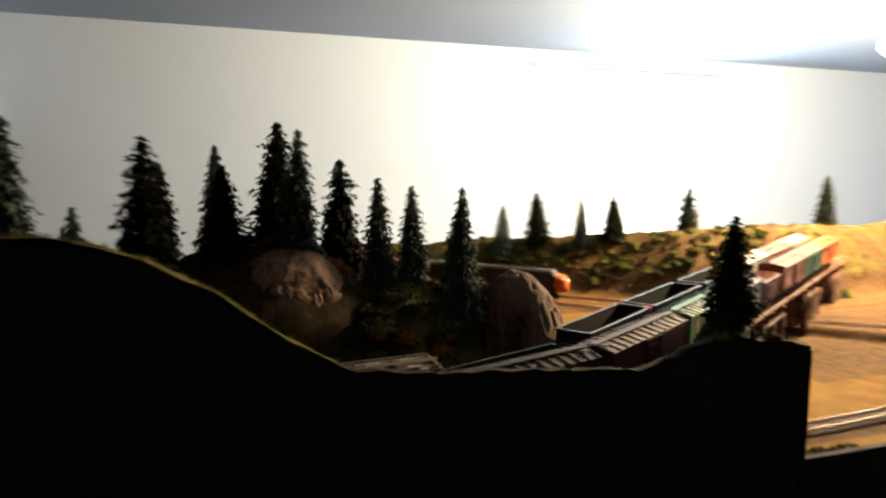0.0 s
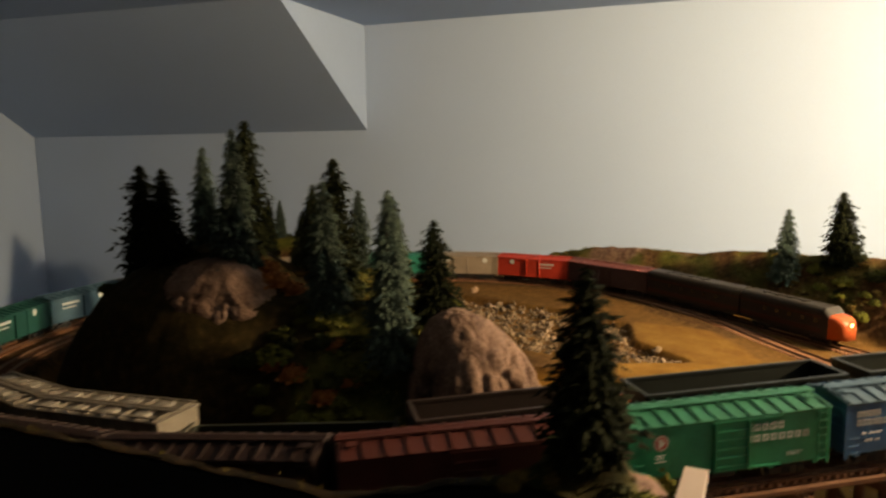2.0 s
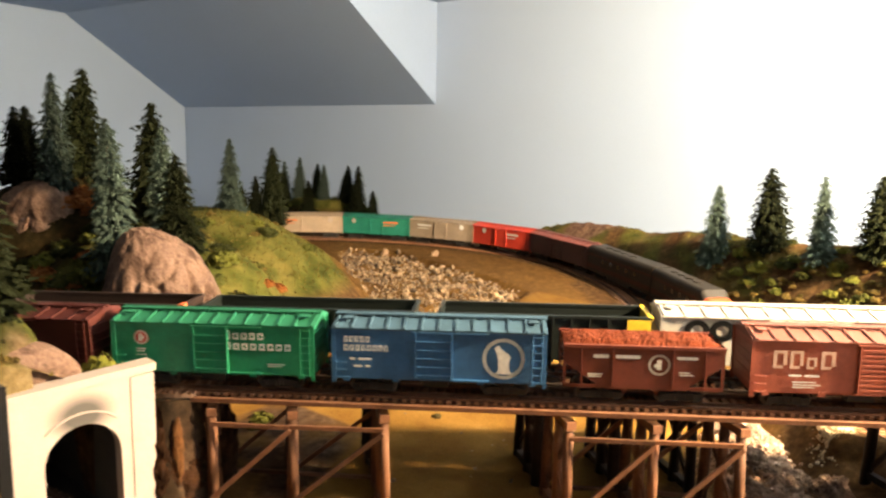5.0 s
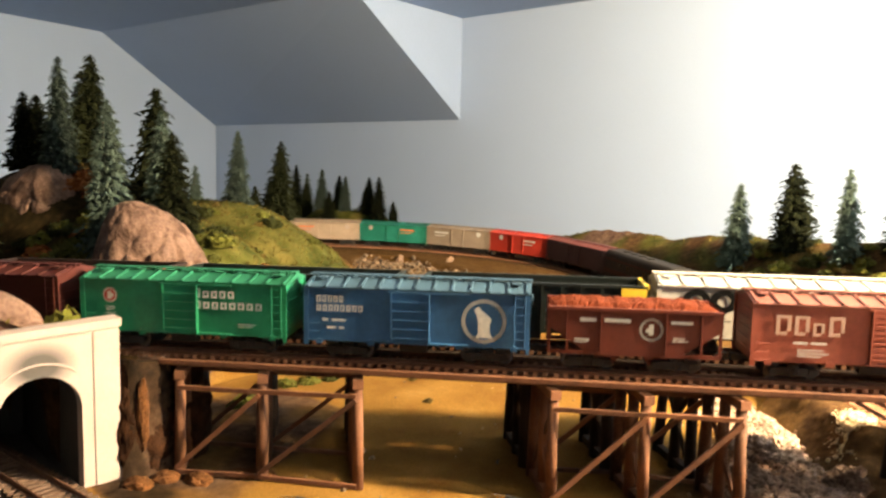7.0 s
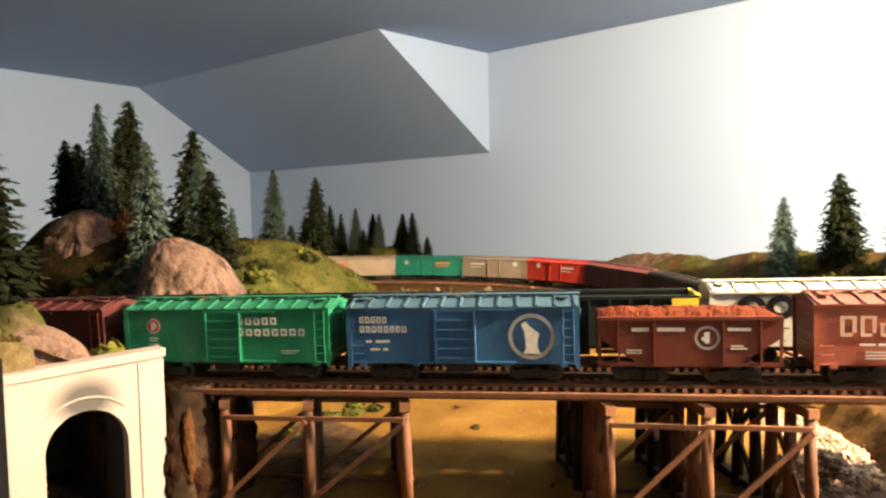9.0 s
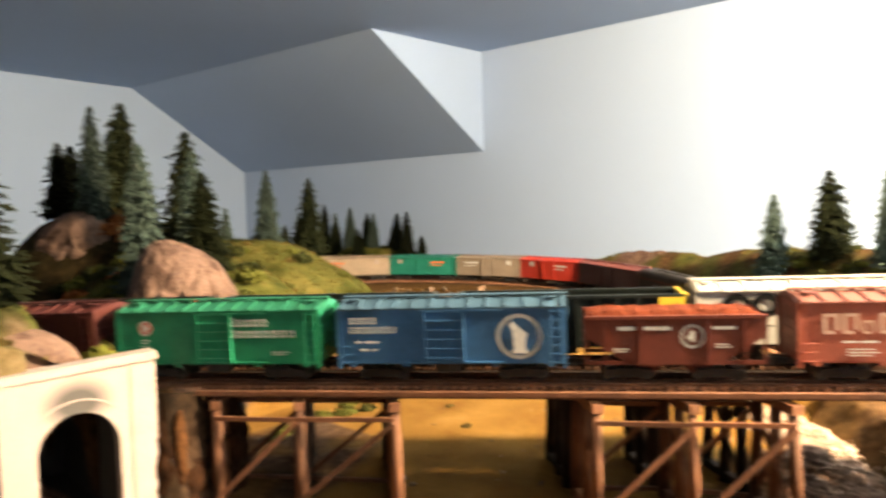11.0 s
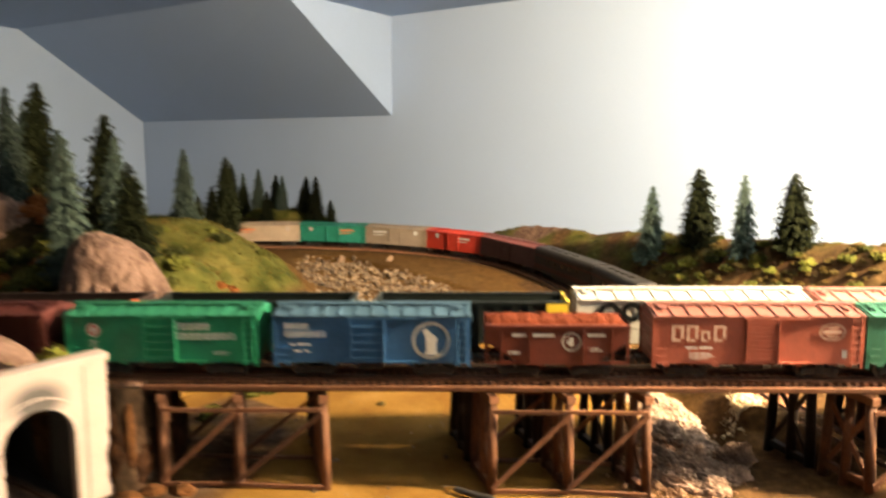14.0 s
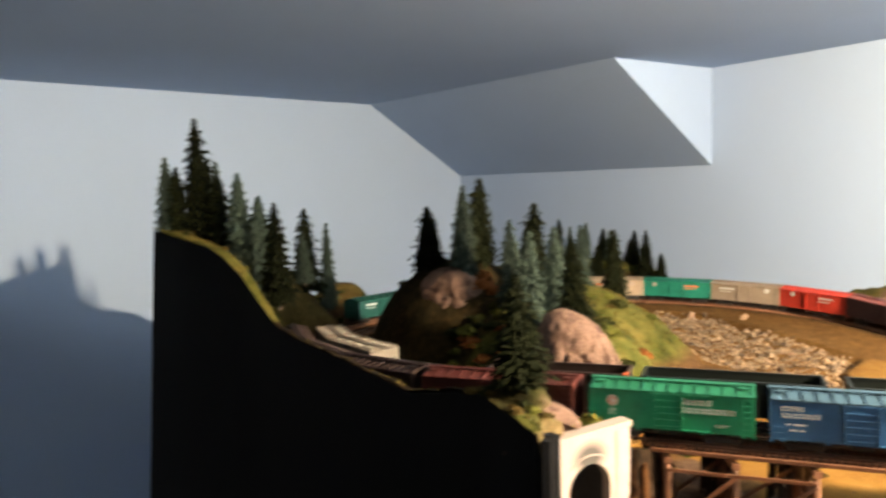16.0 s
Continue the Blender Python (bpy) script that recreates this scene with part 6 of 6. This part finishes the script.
        if s < 0.0072:
            k = len(low_v)
            low_v += [m @ v.co for v in me.vertices]
            low_f += [[k + i for i in p.vertices] for p in me.polygons]
            continue
        o = tagged(new("bush", me), "low olive-green foam bush on the scenery", "bush", "foam bushes")
        o.matrix_world = m
    tagged(raw("scrub", low_v, low_f, M_SCRUB), "small olive and straw foam tufts on the banks", "scrub", kind="stuff")
    o = tagged(new("bush", meshes[1]), "bright green foam bush between the portal and the track", "bush", "foam bushes")
    o.matrix_world = Matrix.Translation((0.500, 1.048, 1.503)) @ Matrix.Diagonal((0.015, 0.014, 0.022, 1))
    for x, y, s in ((0.158, 1.204, 0.016), (0.172, 1.212, 0.012), (0.145, 1.215, 0.012), (0.345, 1.30, 0.008), (0.24, 1.17, 0.010), (0.215, 1.142, 0.013), (0.245, 1.136, 0.012), (0.19, 1.150, 0.010), (0.262, 1.150, 0.009), (0.325, 1.33, 0.010), (0.335, 1.345, 0.008)):
        o = tagged(new("bush", orange), "rust-orange foam bush on the hill", "bush", "foam bushes")
        o.matrix_world = Matrix.Translation((x, y, float(height(x, y)) - s * 0.1)) @ Matrix.Scale(s, 4)


def turf():
    """Fine fibres over the grassy slopes."""
    rng = np.random.default_rng(5)
    n = 110000
    x, y = rng.uniform(-0.25, 1.15, n), rng.uniform(0.88, 2.05, n)
    ok = y > y_fascia(x) - 0.006
    x, y = x[ok], y[ok]
    z = height(x, y)
    e = 0.003
    sl = np.hypot(height(x + e, y) - z, height(x, y + e) - z) / e
    g, k, d, dk = zones(x, y, z, sl)
    keep = (g * (1 - k) * (1 - 0.4 * dk) > rng.uniform(0.35, 1.0, len(x))) & (z > 1.46)
    x, y, z = x[keep], y[keep], z[keep]
    m = len(x)
    a, s = rng.uniform(0, 6.28, m), rng.uniform(0.0012, 0.0030, m)
    lean = rng.normal(0, 0.0012, (m, 2))
    p0 = np.stack([x - np.cos(a) * s * 0.45, y - np.sin(a) * s * 0.45, z - 0.0004], -1)
    p1 = np.stack([x + np.cos(a) * s * 0.45, y + np.sin(a) * s * 0.45, z - 0.0004], -1)
    p2 = np.stack([x + lean[:, 0], y + lean[:, 1], z + s * 1.1], -1)
    vs = np.stack([p0, p1, p2], 1).reshape(-1, 3)
    fs = np.arange(3 * m).reshape(m, 3)
    tagged(raw("turf", vs.tolist(), fs.tolist(), M_TURF), "fine olive and straw turf fibres", "grass", kind="stuff")


def stones():
    def in_quarry(rnd):
        while True:
            x, y = rnd.uniform(-0.05, 0.55), rnd.uniform(1.48, 1.87)
            if rnd.random() < float(quarry_mask(x, y)):
                return x, y

    def under_trestle(rnd):
        t = rnd.random()
        return 0.775 + 0.07 * t + rnd.gauss(0, 0.017), 1.41 - 0.12 * t + rnd.gauss(0, 0.022)

    def bank_of_rubble(rnd):
        t = rnd.random()
        return 0.722 + 0.09 * t + rnd.gauss(0, 0.009), 1.503 - 0.090 * t + rnd.gauss(0, 0.011)

    heap("quarry_rubble", 2600, in_quarry, (0.0008, 0.0030), M_STONE, "tan angular rubble in the quarry", 4)
    heap("river_stones", 1500, under_trestle, (0.0008, 0.0022), M_STONE_GREY, "brown-grey broken stones under the trestle", 5)
    heap("river_pebbles", 60, lambda rnd: (rnd.uniform(0.47, 0.72), rnd.uniform(1.10, 1.50)), (0.0006, 0.0013), M_STONE, "pale pebbles scattered on the river bed", 6)
    heap("river_stones", 2600, bank_of_rubble, (0.0010, 0.0032), M_LIT_ROCK, "pale pinkish rubble, lit tone, on the bank behind the trestle", 7)
    # pool of light by the yard track, laid as pale grains
    heap("lit_sand_patch", 3000, lambda rnd: (0.838 + rnd.gauss(0, 0.005), 1.470 + rnd.gauss(0, 0.009)), (0.0005, 0.0010), M_LIT_SAND, "pale cream grains put for the brightly lit ground beside the yard track", 9)
    big = [rock_mesh(30 + i, M_BOULDER, 3) for i in range(3)]
    rnd = random.Random(8)
    for x, y, s in ((0.14, 1.835, 0.009), (0.04, 1.815, 0.010), (0.33, 1.66, 0.007)):
        o = tagged(new("boulder", big[rnd.randrange(3)]), "rough grey boulder in the stream bed", "boulder", "boulders")
        o.matrix_world = Matrix.Translation((x, y, float(height(x, y)) + s * 0.3)) @ Euler((rnd.uniform(0, 6), rnd.uniform(0, 6), rnd.uniform(0, 6))).to_matrix().to_4x4() @ Matrix.Diagonal((s * 0.8, s * 0.65, s * 0.6, 1))


def tools():
    """Two hobby knives left lying on the river bed."""
    rows = (((0.609, 1.118), (0.688, 1.146), 1.0, M_STEEL, "slim hobby knife with a bright steel handle on the ground"), ((0.698, 1.206), (0.765, 1.207), 1.25, M_BLACK, "dark handled hobby tool lying by the trestle"))
    for (x, y), (x2, y2), k, grip, lab in rows:
        L = math.hypot(x2 - x, y2 - y)
        z = max(float(height(x, y)), float(height(x2, y2)), float(height((x + x2) / 2, (y + y2) / 2))) + 0.0026 * k
        root = thing("hobby_knife", Matrix.Translation((x, y, z)) @ Euler((0, 0, math.atan2(y2 - y, x2 - x))).to_matrix().to_4x4(), lab, "knife", "hobby tools")
        bm = bmesh.new()
        rod(bm, (L * 0.46, 0, 0), (L * 0.95, 0, 0), 0.0019 * k, 0.0022 * k, 14)
        for f in (0.50, 0.54, 0.58):
            rod(bm, (L * f, 0, 0), (L * (f + 0.02), 0, 0), 0.0024 * k, 0.0024 * k, 14)
        part("handle", bm, grip, root)
        bm = bmesh.new()
        rod(bm, (L * 0.95, 0, 0), (L, 0, 0), 0.0030 * k, 0.0026 * k, 14)
        part("end_cap", bm, grip, root)
        bm = bmesh.new()
        rod(bm, (0.16 * L, 0, 0), (L * 0.46, 0, 0), 0.0016 * k, 0.0020 * k, 12)
        part("collet", bm, M_BLACK, root)
        bm = bmesh.new()
        prism(bm, [(0, -0.0012 * k), (0.17 * L, -0.0014 * k), (0.17 * L, 0.0014 * k)], -0.0003, 0.0003)
        part("blade", bm, M_STEEL, root)


room()
wall_nails()
ground()
fascia()
portal()
trains()
trees()
bushes()
outcrops()
rock_slope()
stones()
tools()
turf()

A0, B0 = LINE_A.near(CX + R * math.cos(JOIN), CY + R * math.sin(JOIN)), float(LINE_B.s[139])
BENTS = ((0.119, 0.172, 0.231), (0.347, 0.399, 0.451), (0.600, 0.652, 0.704), (0.83, 0.88, 0.93))
trestle("trestle", LINE_A, A0 + 0.106, A0 + 0.985, [[A0 + q for q in g] for g in BENTS], (-0.0175, -0.002, 0.0145), "brown stained timber trestle carrying the front track", M_WOOD)
trestle("trestle", LINE_B, B0 + 0.06, B0 + 0.93, [[B0 + q - 0.0155 for q in g] for g in BENTS], (-0.0175, -0.001, 0.0175), "timber trestle under the second track, darkened for its shade", M_WOOD_SHADED, 1.12, False)
track("track_front", LINE_A, "brown rails and ties of the front loop track", 0.0, 9.0)
track("track_second", LINE_B, "brown rails and ties of the second track", 0.0, 9.0)
track("track_far", LINE_E, "rusty rails branching beside the far train", 0.0, 9.0)
track("track_river", LINE_C, "low track that comes out of the tunnel portal", 0.0, 9.0, M_TIE_OLD)
track("track_yard", LINE_G, "low yard track under the trestle", 0.0, 9.0)
